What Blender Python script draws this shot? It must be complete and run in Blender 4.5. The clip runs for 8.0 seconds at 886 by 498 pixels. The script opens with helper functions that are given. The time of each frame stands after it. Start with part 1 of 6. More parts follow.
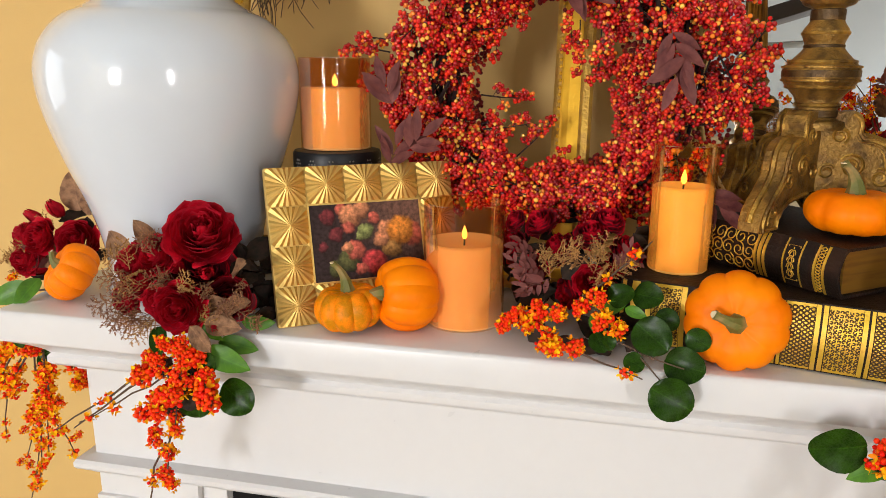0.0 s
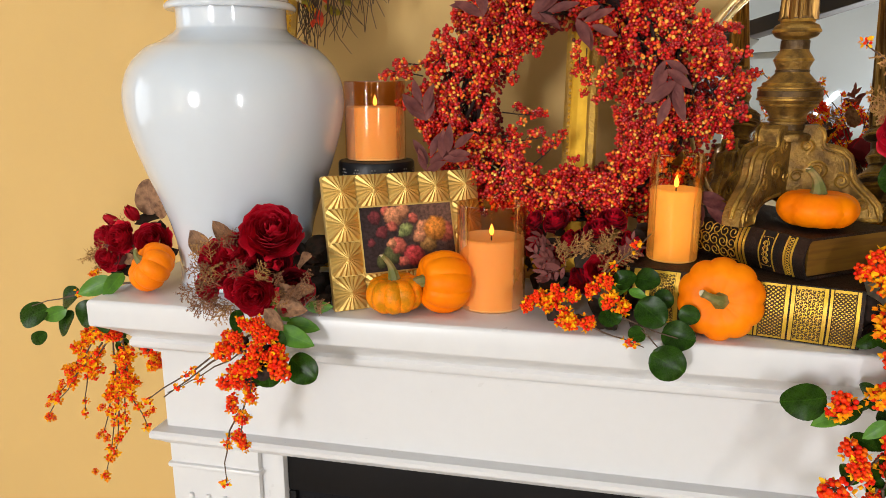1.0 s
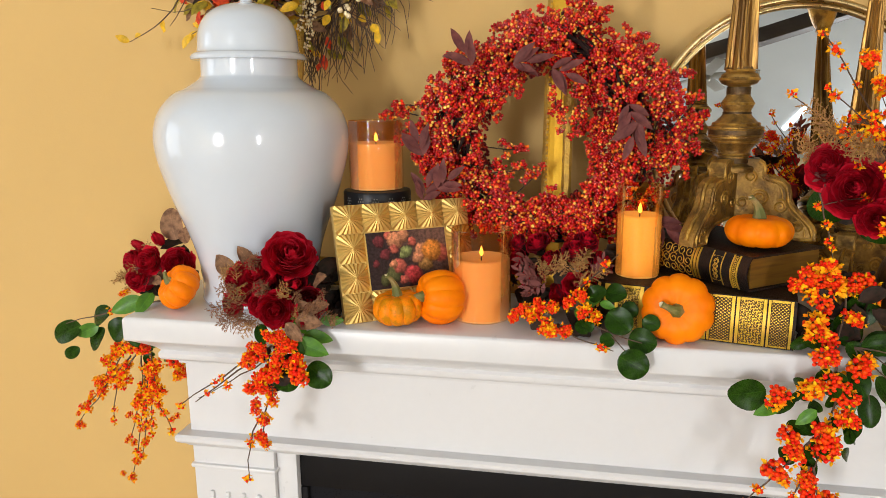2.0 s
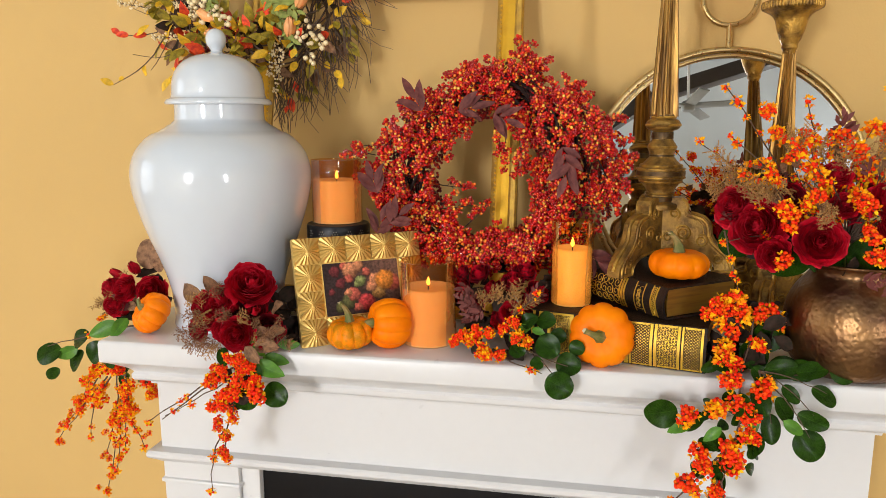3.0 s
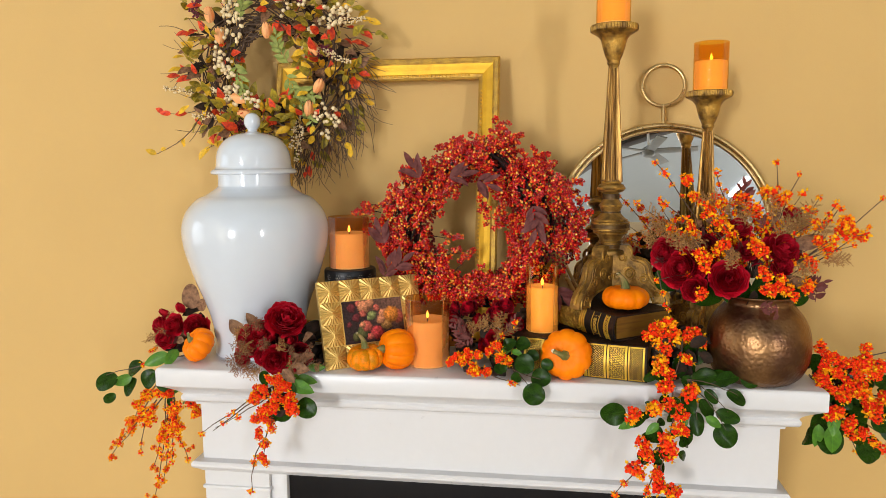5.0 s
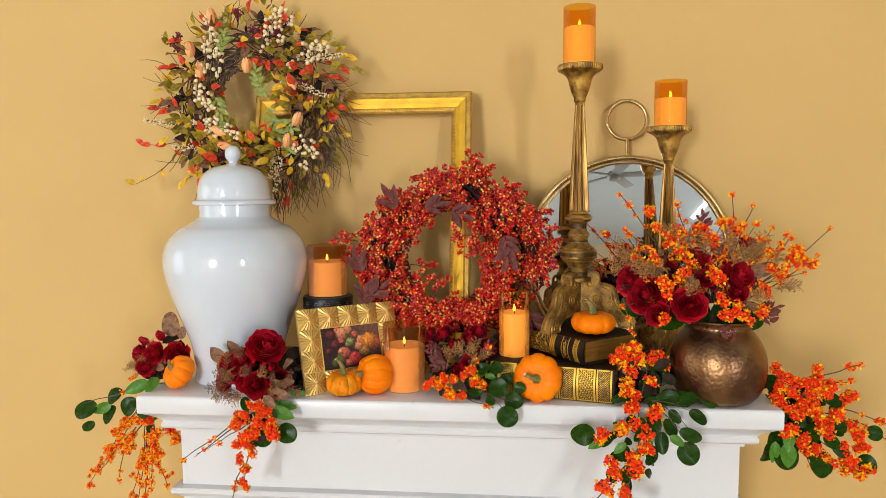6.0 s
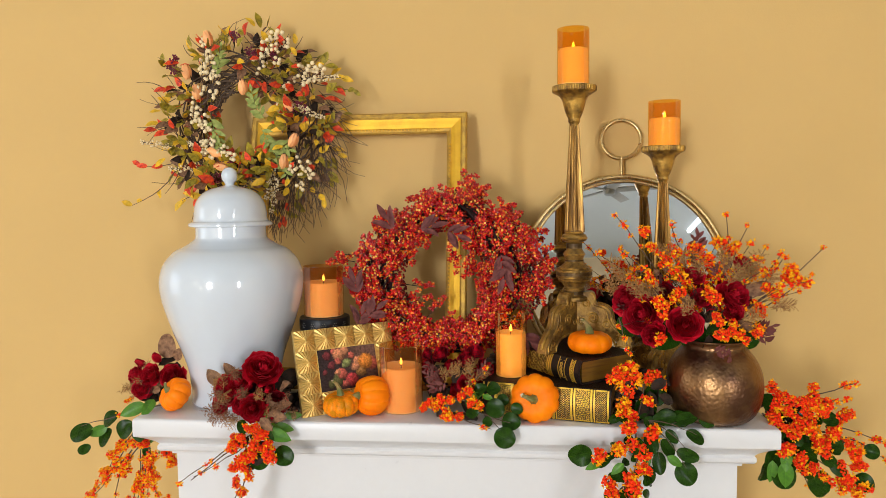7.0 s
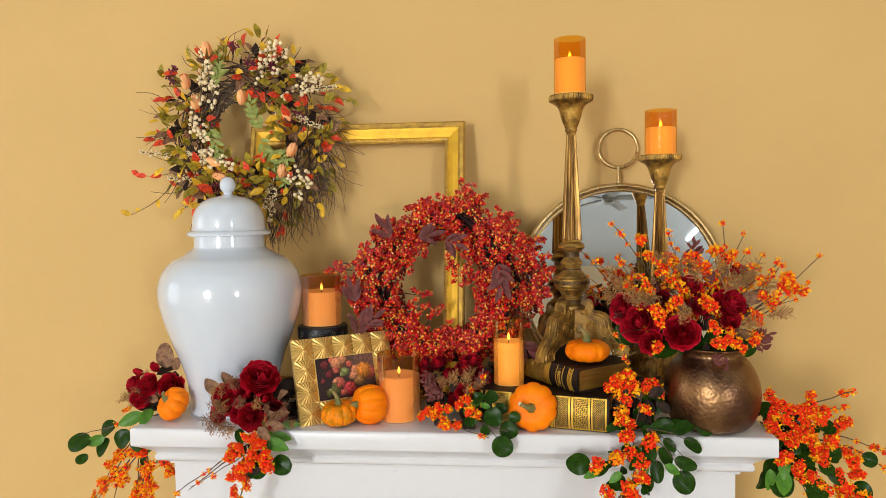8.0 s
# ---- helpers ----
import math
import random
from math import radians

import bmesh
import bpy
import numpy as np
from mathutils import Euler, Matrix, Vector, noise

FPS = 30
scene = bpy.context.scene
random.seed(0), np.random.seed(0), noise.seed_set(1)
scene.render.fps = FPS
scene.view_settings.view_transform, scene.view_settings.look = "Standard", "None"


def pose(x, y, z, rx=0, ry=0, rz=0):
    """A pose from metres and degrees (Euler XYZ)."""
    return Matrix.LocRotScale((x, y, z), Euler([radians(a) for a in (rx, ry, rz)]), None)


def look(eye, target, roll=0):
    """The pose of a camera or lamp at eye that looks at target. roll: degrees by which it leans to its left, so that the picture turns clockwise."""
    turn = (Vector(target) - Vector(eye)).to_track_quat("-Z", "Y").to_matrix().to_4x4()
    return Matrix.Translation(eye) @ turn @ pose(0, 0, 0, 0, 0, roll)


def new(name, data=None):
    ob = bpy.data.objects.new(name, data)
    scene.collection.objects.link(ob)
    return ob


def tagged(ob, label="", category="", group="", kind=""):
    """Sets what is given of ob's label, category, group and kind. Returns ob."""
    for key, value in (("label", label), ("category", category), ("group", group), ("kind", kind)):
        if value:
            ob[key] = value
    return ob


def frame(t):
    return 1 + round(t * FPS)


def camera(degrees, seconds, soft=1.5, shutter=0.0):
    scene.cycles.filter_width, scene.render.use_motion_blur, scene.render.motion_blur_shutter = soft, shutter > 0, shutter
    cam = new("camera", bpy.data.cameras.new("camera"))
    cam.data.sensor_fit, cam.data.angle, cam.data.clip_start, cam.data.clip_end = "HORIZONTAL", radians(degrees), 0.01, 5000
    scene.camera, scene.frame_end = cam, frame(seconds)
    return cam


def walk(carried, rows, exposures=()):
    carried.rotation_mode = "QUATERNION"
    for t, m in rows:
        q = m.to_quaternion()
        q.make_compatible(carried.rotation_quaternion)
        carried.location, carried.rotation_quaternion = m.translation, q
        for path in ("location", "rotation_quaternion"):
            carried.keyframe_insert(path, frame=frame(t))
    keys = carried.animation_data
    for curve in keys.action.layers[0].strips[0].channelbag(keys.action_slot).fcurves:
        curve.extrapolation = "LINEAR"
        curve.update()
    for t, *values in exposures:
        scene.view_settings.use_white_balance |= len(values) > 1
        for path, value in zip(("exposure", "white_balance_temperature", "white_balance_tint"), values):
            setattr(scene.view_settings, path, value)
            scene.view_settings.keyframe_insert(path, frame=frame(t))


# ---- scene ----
cam = camera(63.8, 8.0, 0.78)
PATH = [
    (0, (0.049, -0.665, 1.354), (-0.372, 1.231, 0.879), 0.4),
    (0.5, (0.059, -0.725, 1.364), (-0.373, 1.172, 0.903), 0.3),
    (1, (0.037, -0.815, 1.371), (-0.377, 1.088, 0.918), -0.0),
    (1.5, (0.021, -0.896, 1.387), (-0.349, 1.02, 0.948), -0.2),
    (2.8, (0.121, -1.006, 1.44), (-0.24, 0.927, 1.073), -0.2),
    (3, (0.141, -1.023, 1.442), (-0.225, 0.911, 1.089), -0.1),
    (3.5, (0.182, -1.073, 1.456), (-0.194, 0.864, 1.13), -0.0),
    (4, (0.185, -1.142, 1.468), (-0.191, 0.8, 1.172), -0.1),
    (4.5, (0.162, -1.239, 1.481), (-0.182, 0.712, 1.21), -0.4),
    (6, (0.141, -1.369, 1.516), (-0.065, 0.611, 1.329), -0.5),
    (6.5, (0.14, -1.373, 1.525), (-0.054, 0.61, 1.362), -0.6),
    (7, (0.142, -1.372, 1.531), (-0.054, 0.613, 1.382), -0.8),
    (7.5, (0.138, -1.372, 1.529), (-0.057, 0.614, 1.395), -0.8),
    (8, (0.146, -1.376, 1.531), (-0.048, 0.611, 1.407), -0.9),
]
BALANCE = [(0, 0.02, 6570, 13), (1, 0.0, 6480, 12), (3, 0.0, 6480, 12), (4.5, -0.01, 6420, 12), (6, -0.04, 6340, 11), (8, -0.06, 6260, 11)]
walk(cam, [(t, look(eye, target, roll)) for t, eye, target, roll in PATH], BALANCE)

# ---- world and lights ----
world = bpy.data.worlds.new("sky")
scene.world = world
world.use_nodes = True
wn = world.node_tree
sky = wn.nodes.new("ShaderNodeTexSky")
sky.sky_type = "NISHITA"
sky.sun_disc = False
sky.sun_elevation, sky.sun_rotation = radians(40), radians(150)
wn.links.new(sky.outputs[0], wn.nodes["Background"].inputs[0])
wn.nodes["Background"].inputs[1].default_value = 0.1


def window_light(x, y, z, target, w, h, power, colour):
    """Daylight in a window's opening."""
    d = bpy.data.lights.new("window_daylight", "AREA")
    d.shape, d.size, d.size_y, d.energy, d.color = "RECTANGLE", w, h, power, colour
    ob = new("window_daylight", d)
    ob.matrix_world = look((x, y, z), target)
    return ob


DAY = (0.955, 0.97, 0.975)
window_light(-2.74, -7.55, 1.75, (-2.74, 0, 1.75), 0.4, 2.0, 158, DAY)
window_light(-2.16, -7.55, 1.75, (-2.16, 0, 1.75), 0.4, 2.0, 158, DAY)
window_light(4.1, -7.55, 1.75, (4.1, 0, 1.75), 0.46, 2.0, 181, DAY)
window_light(-3.97, -0.75, 1.5, (0, -0.75, 1.5), 1.5, 1.9, 18, DAY)

# ---- materials ----


def vein_lines(n, l, tc, last, strength):
    """Paler midrib and side veins on a leaf of unit length that runs along y."""

    def calc(op, a, b=None):
        k = n.new("ShaderNodeMath")
        k.operation = op
        for i, q in enumerate((a, b)):
            if q is None:
                continue
            if isinstance(q, (int, float)):
                k.inputs[i].default_value = q
            else:
                l.new(q, k.inputs[i])
        return k.outputs[0]

    sep = n.new("ShaderNodeSeparateXYZ")
    l.new(tc.outputs["Object"], sep.inputs[0])
    across = calc("ABSOLUTE", sep.outputs[0])
    rib = calc("LESS_THAN", across, 0.014)
    slant = calc("MULTIPLY", calc("SUBTRACT", sep.outputs[1], calc("MULTIPLY", across, 0.9)), 8.0)
    side = calc("LESS_THAN", calc("ABSOLUTE", calc("SUBTRACT", calc("FRACT", slant), 0.5)), 0.05)
    line = calc("MAXIMUM", rib, calc("MULTIPLY", side, 0.5))
    return calc("ADD", last, calc("MULTIPLY", line, strength))


def mat(name, colour, rough=0.6, metal=0.0, var=0.15, scale=30.0, bump=0.0, bump_scale=200.0, island=None, coat=0.0,
        spec=0.5, fine=0.06, sheen=0.0, sss=0.0, stretch=(1, 1, 1), objvar=0.0, second=None, emit=0.0, veins=0.0):
    """A surface with broad and fine variation of colour, roughness and relief. island: colours dealt out piece by piece."""
    m = bpy.data.materials.new(name)
    m.use_nodes = True
    n, l = m.node_tree.nodes, m.node_tree.links
    b = n["Principled BSDF"]
    tc = n.new("ShaderNodeTexCoord")
    mp = n.new("ShaderNodeMapping")
    mp.inputs["Scale"].default_value = stretch
    l.new(tc.outputs["Object"], mp.inputs[0])
    big, small = n.new("ShaderNodeTexNoise"), n.new("ShaderNodeTexNoise")
    big.inputs["Scale"].default_value, small.inputs["Scale"].default_value = scale, scale * 9
    big.inputs["Detail"].default_value, small.inputs["Detail"].default_value = 4, 3
    for x in (big, small):
        l.new(mp.outputs[0], x.inputs["Vector"])
    if island:
        ramp = n.new("ShaderNodeValToRGB")
        ramp.color_ramp.interpolation = "CONSTANT"
        e = ramp.color_ramp.elements
        while len(e) < len(island):
            e.new(0.5)
        for i, (p, c) in enumerate(island):
            e[i].position, e[i].color = p, (*c, 1)
        geo = n.new("ShaderNodeNewGeometry")
        l.new(geo.outputs["Random Per Island"], ramp.inputs[0])
        base = ramp.outputs[0]
    else:
        mix = n.new("ShaderNodeMixRGB")
        mix.inputs[1].default_value = (*colour, 1)
        mix.inputs[2].default_value = (*(second or colour), 1)
        cr = n.new("ShaderNodeMapRange")
        cr.inputs[1].default_value, cr.inputs[2].default_value = 0.4, 0.62
        l.new(big.outputs["Fac"], cr.inputs[0])
        l.new(cr.outputs[0], mix.inputs[0])
        base = mix.outputs[0]
    hsv = n.new("ShaderNodeHueSaturation")
    l.new(base, hsv.inputs["Color"])
    add = n.new("ShaderNodeMath")
    add.operation = "MULTIPLY_ADD"
    l.new(big.outputs["Fac"], add.inputs[0])
    add.inputs[1].default_value, add.inputs[2].default_value = 2 * var, 1 - var
    add2 = n.new("ShaderNodeMath")
    add2.operation = "MULTIPLY_ADD"
    l.new(small.outputs["Fac"], add2.inputs[0])
    add2.inputs[1].default_value = 2 * fine
    l.new(add.outputs[0], add2.inputs[2])
    last = add2.outputs[0]
    if objvar:
        oi = n.new("ShaderNodeObjectInfo")
        add3 = n.new("ShaderNodeMath")
        add3.operation = "MULTIPLY_ADD"
        l.new(oi.outputs["Random"], add3.inputs[0])
        add3.inputs[1].default_value = objvar
        l.new(last, add3.inputs[2])
        last = add3.outputs[0]
    if veins:
        last = vein_lines(n, l, tc, last, veins)
    l.new(last, hsv.inputs["Value"])
    l.new(hsv.outputs[0], b.inputs["Base Color"])
    rr = n.new("ShaderNodeMath")
    rr.operation = "MULTIPLY_ADD"
    l.new(small.outputs["Fac"], rr.inputs[0])
    rr.inputs[1].default_value, rr.inputs[2].default_value = 0.2, max(rough - 0.1, 0.02)
    l.new(rr.outputs[0], b.inputs["Roughness"])
    b.inputs["Metallic"].default_value = metal
    b.inputs["Coat Weight"].default_value = coat
    b.inputs["Coat Roughness"].default_value = 0.06
    b.inputs["Specular IOR Level"].default_value = spec
    b.inputs["Sheen Weight"].default_value = sheen
    if sss:
        b.inputs["Subsurface Weight"].default_value = sss
        b.inputs["Subsurface Radius"].default_value = (0.02, 0.008, 0.004)
        b.inputs["Subsurface Scale"].default_value = 0.5
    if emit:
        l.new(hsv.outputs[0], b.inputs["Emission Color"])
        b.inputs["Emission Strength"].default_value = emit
    if bump:
        nb = n.new("ShaderNodeTexNoise")
        nb.inputs["Scale"].default_value = bump_scale
        nb.inputs["Detail"].default_value = 4
        l.new(mp.outputs[0], nb.inputs["Vector"])
        bp = n.new("ShaderNodeBump")
        bp.inputs["Strength"].default_value, bp.inputs["Distance"].default_value = bump, 0.002
        l.new(nb.outputs["Fac"], bp.inputs["Height"])
        l.new(bp.outputs[0], b.inputs["Normal"])
    return m


def glass_mat(name, tint, rough=0.04, gloss=0.45):
    """Thin tinted glass: clear through, glossy by its angle."""
    m = bpy.data.materials.new(name)
    m.use_nodes = True
    n, l = m.node_tree.nodes, m.node_tree.links
    n.remove(n["Principled BSDF"])
    tr, gl, mx, fr = (n.new("ShaderNodeBsdfTransparent"), n.new("ShaderNodeBsdfGlossy"), n.new("ShaderNodeMixShader"), n.new("ShaderNodeFresnel"))
    tr.inputs[0].default_value = (*tint, 1)
    gl.inputs["Roughness"].default_value = rough
    fr.inputs[0].default_value = 1.45
    weak = n.new("ShaderNodeMath")
    weak.operation = "MULTIPLY"
    weak.inputs[1].default_value = gloss
    l.new(fr.outputs[0], weak.inputs[0])
    l.new(weak.outputs[0], mx.inputs[0])
    l.new(tr.outputs[0], mx.inputs[1])
    l.new(gl.outputs[0], mx.inputs[2])
    l.new(mx.outputs[0], n["Material Output"].inputs[0])
    return m


def glow_mat(name, colour, strength):
    m = bpy.data.materials.new(name)
    m.use_nodes = True
    b = m.node_tree.nodes["Principled BSDF"]
    b.inputs["Base Color"].default_value = (*colour, 1)
    b.inputs["Emission Color"].default_value = (*colour, 1)
    b.inputs["Emission Strength"].default_value = strength
    return m


M_WALL = mat("beige_wall_paint", (0.635, 0.41, 0.14), 0.75, var=0.05, scale=3, bump=0.12, bump_scale=260, fine=0.02)
M_ROOM = mat("pale_room_paint", (0.62, 0.53, 0.38), 0.8, var=0.05, scale=2, fine=0.02)
M_CEIL = mat("white_ceiling_paint", (0.38, 0.43, 0.47), 0.85, var=0.04, scale=2, fine=0.02)
# Floor covering is made up: pale so it bounces light under the shelf.
M_FLOOR = mat("pale_bounce_floor", (0.58, 0.51, 0.42), 0.9, var=0.15, scale=20, bump=0.5)
M_WHITE = mat("white_satin_paint", (0.683, 0.68, 0.682), 0.32, var=0.03, scale=6, bump=0.05, bump_scale=90, fine=0.02)
M_BLACK = mat("black_firebox", (0.009, 0.008, 0.008), 0.55, var=0.2, scale=10, spec=0.12)
M_JAR = mat("glazed_white_ceramic", (0.615, 0.67, 0.73), 0.12, var=0.03, scale=5, coat=0.6, bump=0.04, bump_scale=14, fine=0.015)
# The whole wax emits faintly, standing in for inner candlelight soaking through it.
M_WAX = mat("glowing_peach_wax", (0.82, 0.5, 0.255), 0.5, var=0.06, scale=20, sss=0.25, emit=0.2, fine=0.03)
M_WAXGOLD = mat("glowing_golden_wax", (0.93, 0.5, 0.17), 0.5, var=0.06, scale=20, sss=0.25, emit=0.34, fine=0.03)
M_AMBER = glass_mat("amber_glass", (0.985, 0.82, 0.5))
M_HONEY = glass_mat("honey_amber_glass", (0.97, 0.75, 0.27), gloss=0.16)
# Same faint emission here, for the glow from inside the wax.
M_WAXPALE = mat("glowing_pale_peach_wax", (0.92, 0.56, 0.48), 0.5, var=0.06, scale=20, sss=0.25, emit=0.3, fine=0.03)
M_PALE = glass_mat("pale_amber_glass", (0.955, 0.75, 0.49))
M_FLAME = glow_mat("flame_light", (1.0, 0.5, 0.1), 4.5)
M_WICK = mat("black_wick", (0.02, 0.02, 0.02), 0.8)
M_GOLD = mat("embossed_gold_foil", (0.72, 0.49, 0.15), 0.5, 0.85, var=0.12, scale=40, bump=0.1, bump_scale=400)
M_GILT = mat("gilded_wood", (0.74, 0.42, 0.025), 0.48, 0.55, var=0.2, scale=25, bump=0.25, bump_scale=180, second=(0.58, 0.31, 0.02))
M_GILTEDGE = mat("worn_gilt_edge", (0.6, 0.36, 0.06), 0.45, 0.7, var=0.3, scale=60, bump=0.7, bump_scale=300, second=(0.4, 0.23, 0.05))
M_ANTIQUE = mat("antique_bronze_gold", (0.43, 0.245, 0.042), 0.42, 0.65, var=0.35, scale=45, bump=0.8, bump_scale=240, second=(0.12, 0.062, 0.014), fine=0.28)
M_WORN = mat("worn_bronze_body", (0.3, 0.168, 0.035), 0.44, 0.6, var=0.4, scale=50, bump=0.8, bump_scale=260, second=(0.1, 0.054, 0.014), fine=0.28)
M_PATINA = mat("dark_bronze_patina", (0.06, 0.034, 0.014), 0.45, 0.7, var=0.35, scale=60, bump=0.5, bump_scale=240, second=(0.12, 0.068, 0.022), fine=0.2)
M_SHAFT = mat("streaked_antique_gold", (0.3, 0.165, 0.04), 0.36, 0.85, var=0.35, scale=150, bump=0.6, bump_scale=220, second=(0.09, 0.045, 0.014), fine=0.2, stretch=(1, 1, 0.07))
M_BRASS = mat("brushed_brass", (0.62, 0.45, 0.2), 0.3, 1.0, var=0.12, scale=20)
M_MIRROR = mat("mirror_silver", (0.9, 0.92, 0.92), 0.02, 1.0, var=0.0, fine=0.0)
M_MIRROR.node_tree.nodes["Principled BSDF"].inputs["Roughness"].default_value = 0.0
for lk in list(M_MIRROR.node_tree.links):
    if lk.to_socket.name == "Roughness":
        M_MIRROR.node_tree.links.remove(lk)
M_COPPER = mat("hammered_copper", (0.3, 0.165, 0.07), 0.38, 0.97, var=0.25, scale=14, second=(0.12, 0.06, 0.034))
cn, cl = M_COPPER.node_tree.nodes, M_COPPER.node_tree.links
dimple, dent, ctc = cn.new("ShaderNodeTexVoronoi"), cn.new("ShaderNodeBump"), cn.new("ShaderNodeTexCoord")
dimple.feature = "SMOOTH_F1"
dimple.inputs["Scale"].default_value = 165
dent.inputs["Strength"].default_value, dent.inputs["Distance"].default_value = 0.5, 0.0019
cl.new(ctc.outputs["Object"], dimple.inputs["Vector"])
cl.new(dimple.outputs["Distance"], dent.inputs["Height"])
cl.new(dent.outputs[0], cn["Principled BSDF"].inputs["Normal"])
M_LEATHER = mat("dark_brown_leather", (0.014, 0.009, 0.007), 0.55, var=0.4, scale=30, bump=0.5, bump_scale=350, second=(0.026, 0.012, 0.007), spec=0.2)
M_GOLDLEAF = mat("stamped_gold_leaf", (0.76, 0.49, 0.05), 0.5, 0.75, var=0.3, scale=70, bump=0.4, bump_scale=300, second=(0.7, 0.42, 0.07))
M_STAMP = mat("dark_stamped_lines", (0.085, 0.045, 0.011), 0.55, 0.3, var=0.3, scale=60)
M_PAGES = mat("gilded_page_edges", (0.32, 0.16, 0.022), 0.42, 0.5, var=0.25, scale=12, stretch=(1, 1, 14), second=(0.21, 0.1, 0.018))
M_PUMP = mat("orange_pumpkin_skin", (0.93, 0.19, 0.0), 0.45, var=0.12, scale=20, fine=0.06, bump=0.1, bump_scale=120, second=(0.92, 0.23, 0.0), spec=0.13)
M_PUMPG = mat("mottled_pumpkin_skin", (0.8, 0.22, 0.002), 0.45, var=0.35, scale=75, fine=0.3, bump=0.6, bump_scale=150, second=(0.42, 0.15, 0.0), spec=0.2)
M_PUMPO = mat("freckled_orange_pumpkin_skin", (0.93, 0.2, 0.0), 0.45, var=0.22, scale=60, fine=0.16, bump=0.4, bump_scale=150, second=(0.82, 0.19, 0.0), spec=0.16)
M_STEM = mat("green_pumpkin_stem", (0.14, 0.15, 0.03), 0.6, var=0.3, scale=50, bump=0.4, second=(0.3, 0.2, 0.07))
M_STEMCUT = mat("dry_stem_end", (0.6, 0.5, 0.32), 0.8)
M_BLACKMETAL = mat("black_punched_metal", (0.012, 0.012, 0.014), 0.4, 0.3, var=0.2, scale=20)

# ---- building helpers ----
PLACE = {}


def root(name, at, label, category, group="", kind="", turn=0.0):
    """The base of a thing that has parts."""
    ob = new(name)
    m = pose(*at, 0, 0, turn)
    ob.matrix_basis = m
    ob.empty_display_size = 0.02
    PLACE[ob.name] = m
    return tagged(ob, label, category, group, kind)


def mesh_of(name, verts, faces, mats, idx=None, smooth=True, sharp=True):
    me = bpy.data.meshes.new(name)
    me.from_pydata([tuple(v) for v in verts], [], faces)
    for m in mats:
        me.materials.append(m)
    if idx is not None:
        me.polygons.foreach_set("material_index", idx)
    me.polygons.foreach_set("use_smooth", [smooth] * len(me.polygons))
    me.update()
    if smooth and sharp:
        me.set_sharp_from_angle(angle=radians(42))
    return me


def put(name, me, m=None, parent=None, label=""):
    """Link a mesh as one object at the world pose m, under a thing or part."""
    ob = new(name, me)
    m = m or Matrix.Identity(4)
    PLACE[ob.name] = m
    if parent:
        ob.parent = parent
        ob.matrix_basis = PLACE[parent.name].inverted() @ m
    else:
        ob.matrix_basis = m
    if label:
        ob["label"] = label
    return ob


def part(name, geo, material, parent=None, m=None, label="", smooth=True):
    v, f = geo
    return put(name, mesh_of(name, v, f, [material], None, smooth), m, parent, label)


def join(*geos):
    v, f = [], []
    for gv, gf in geos:
        o = len(v)
        v += list(gv)
        f += [tuple(i + o for i in q) for q in gf]
    return v, f


def moved(geo, m):
    return [m @ Vector(v) for v in geo[0]], geo[1]


def lathe(profile, n=48, cap=True):
    """A turned body from (radius, height) pairs, bottom to top."""
    v, f = [], []
    for r, z in profile:
        for i in range(n):
            a = 2 * math.pi * i / n
            v.append((r * math.cos(a), r * math.sin(a), z))
    for k in range(len(profile) - 1):
        for i in range(n):
            j = (i + 1) % n
            f.append((k * n + i, k * n + j, (k + 1) * n + j, (k + 1) * n + i))
    if cap:
        f.append(tuple(reversed(range(n))))
        f.append(tuple((len(profile) - 1) * n + i for i in range(n)))
    return v, f


def smooth_profile(points, steps=6):
    """A Catmull-Rom curve through (radius, height) pairs."""
    out = []
    p = [points[0], *points, points[-1]]
    for i in range(1, len(p) - 2):
        for s in range(steps):
            t = s / steps
            out.append(tuple(0.5 * ((2 * b) + (c - a) * t + (2 * a - 5 * b + 4 * c - d) * t * t + (3 * b - a - 3 * c + d) * t ** 3)
                             for a, b, c, d in zip(p[i - 1], p[i], p[i + 1], p[i + 2])))
    out.append(tuple(points[-1]))
    return out


def tube(points, radii, n=6):
    """A round rod through points."""
    pts = [Vector(p) for p in points]
    if not isinstance(radii, (list, tuple)):
        radii = [radii] * len(pts)
    v, f = [], []
    side = None
    for k, p in enumerate(pts):
        d = (pts[min(k + 1, len(pts) - 1)] - pts[max(k - 1, 0)]).normalized()
        if side is None:
            side = d.orthogonal().normalized()
        side = (side - d * side.dot(d)).normalized()
        up = d.cross(side)
        for i in range(n):
            a = 2 * math.pi * i / n
            v.append(p + radii[k] * (math.cos(a) * side + math.sin(a) * up))
    for k in range(len(pts) - 1):
        for i in range(n):
            j = (i + 1) % n
            f.append((k * n + i, k * n + j, (k + 1) * n + j, (k + 1) * n + i))
    f.append(tuple(reversed(range(n))))
    f.append(tuple((len(pts) - 1) * n + i for i in range(n)))
    return v, f


def block(x0, x1, y0, y1, z0, z1, bevel=0.0, seg=2):
    bm = bmesh.new()
    bmesh.ops.create_cube(bm, size=1.0)
    for q in bm.verts:
        q.co = Vector(((x0 + x1) / 2 + q.co.x * (x1 - x0), (y0 + y1) / 2 + q.co.y * (y1 - y0), (z0 + z1) / 2 + q.co.z * (z1 - z0)))
    if bevel:
        bmesh.ops.bevel(bm, geom=bm.edges[:], offset=bevel, segments=seg, affect="EDGES", profile=0.5)
    bm.verts.index_update()
    out = [q.co.copy() for q in bm.verts], [tuple(w.index for w in q.verts) for q in bm.faces]
    bm.free()
    return out


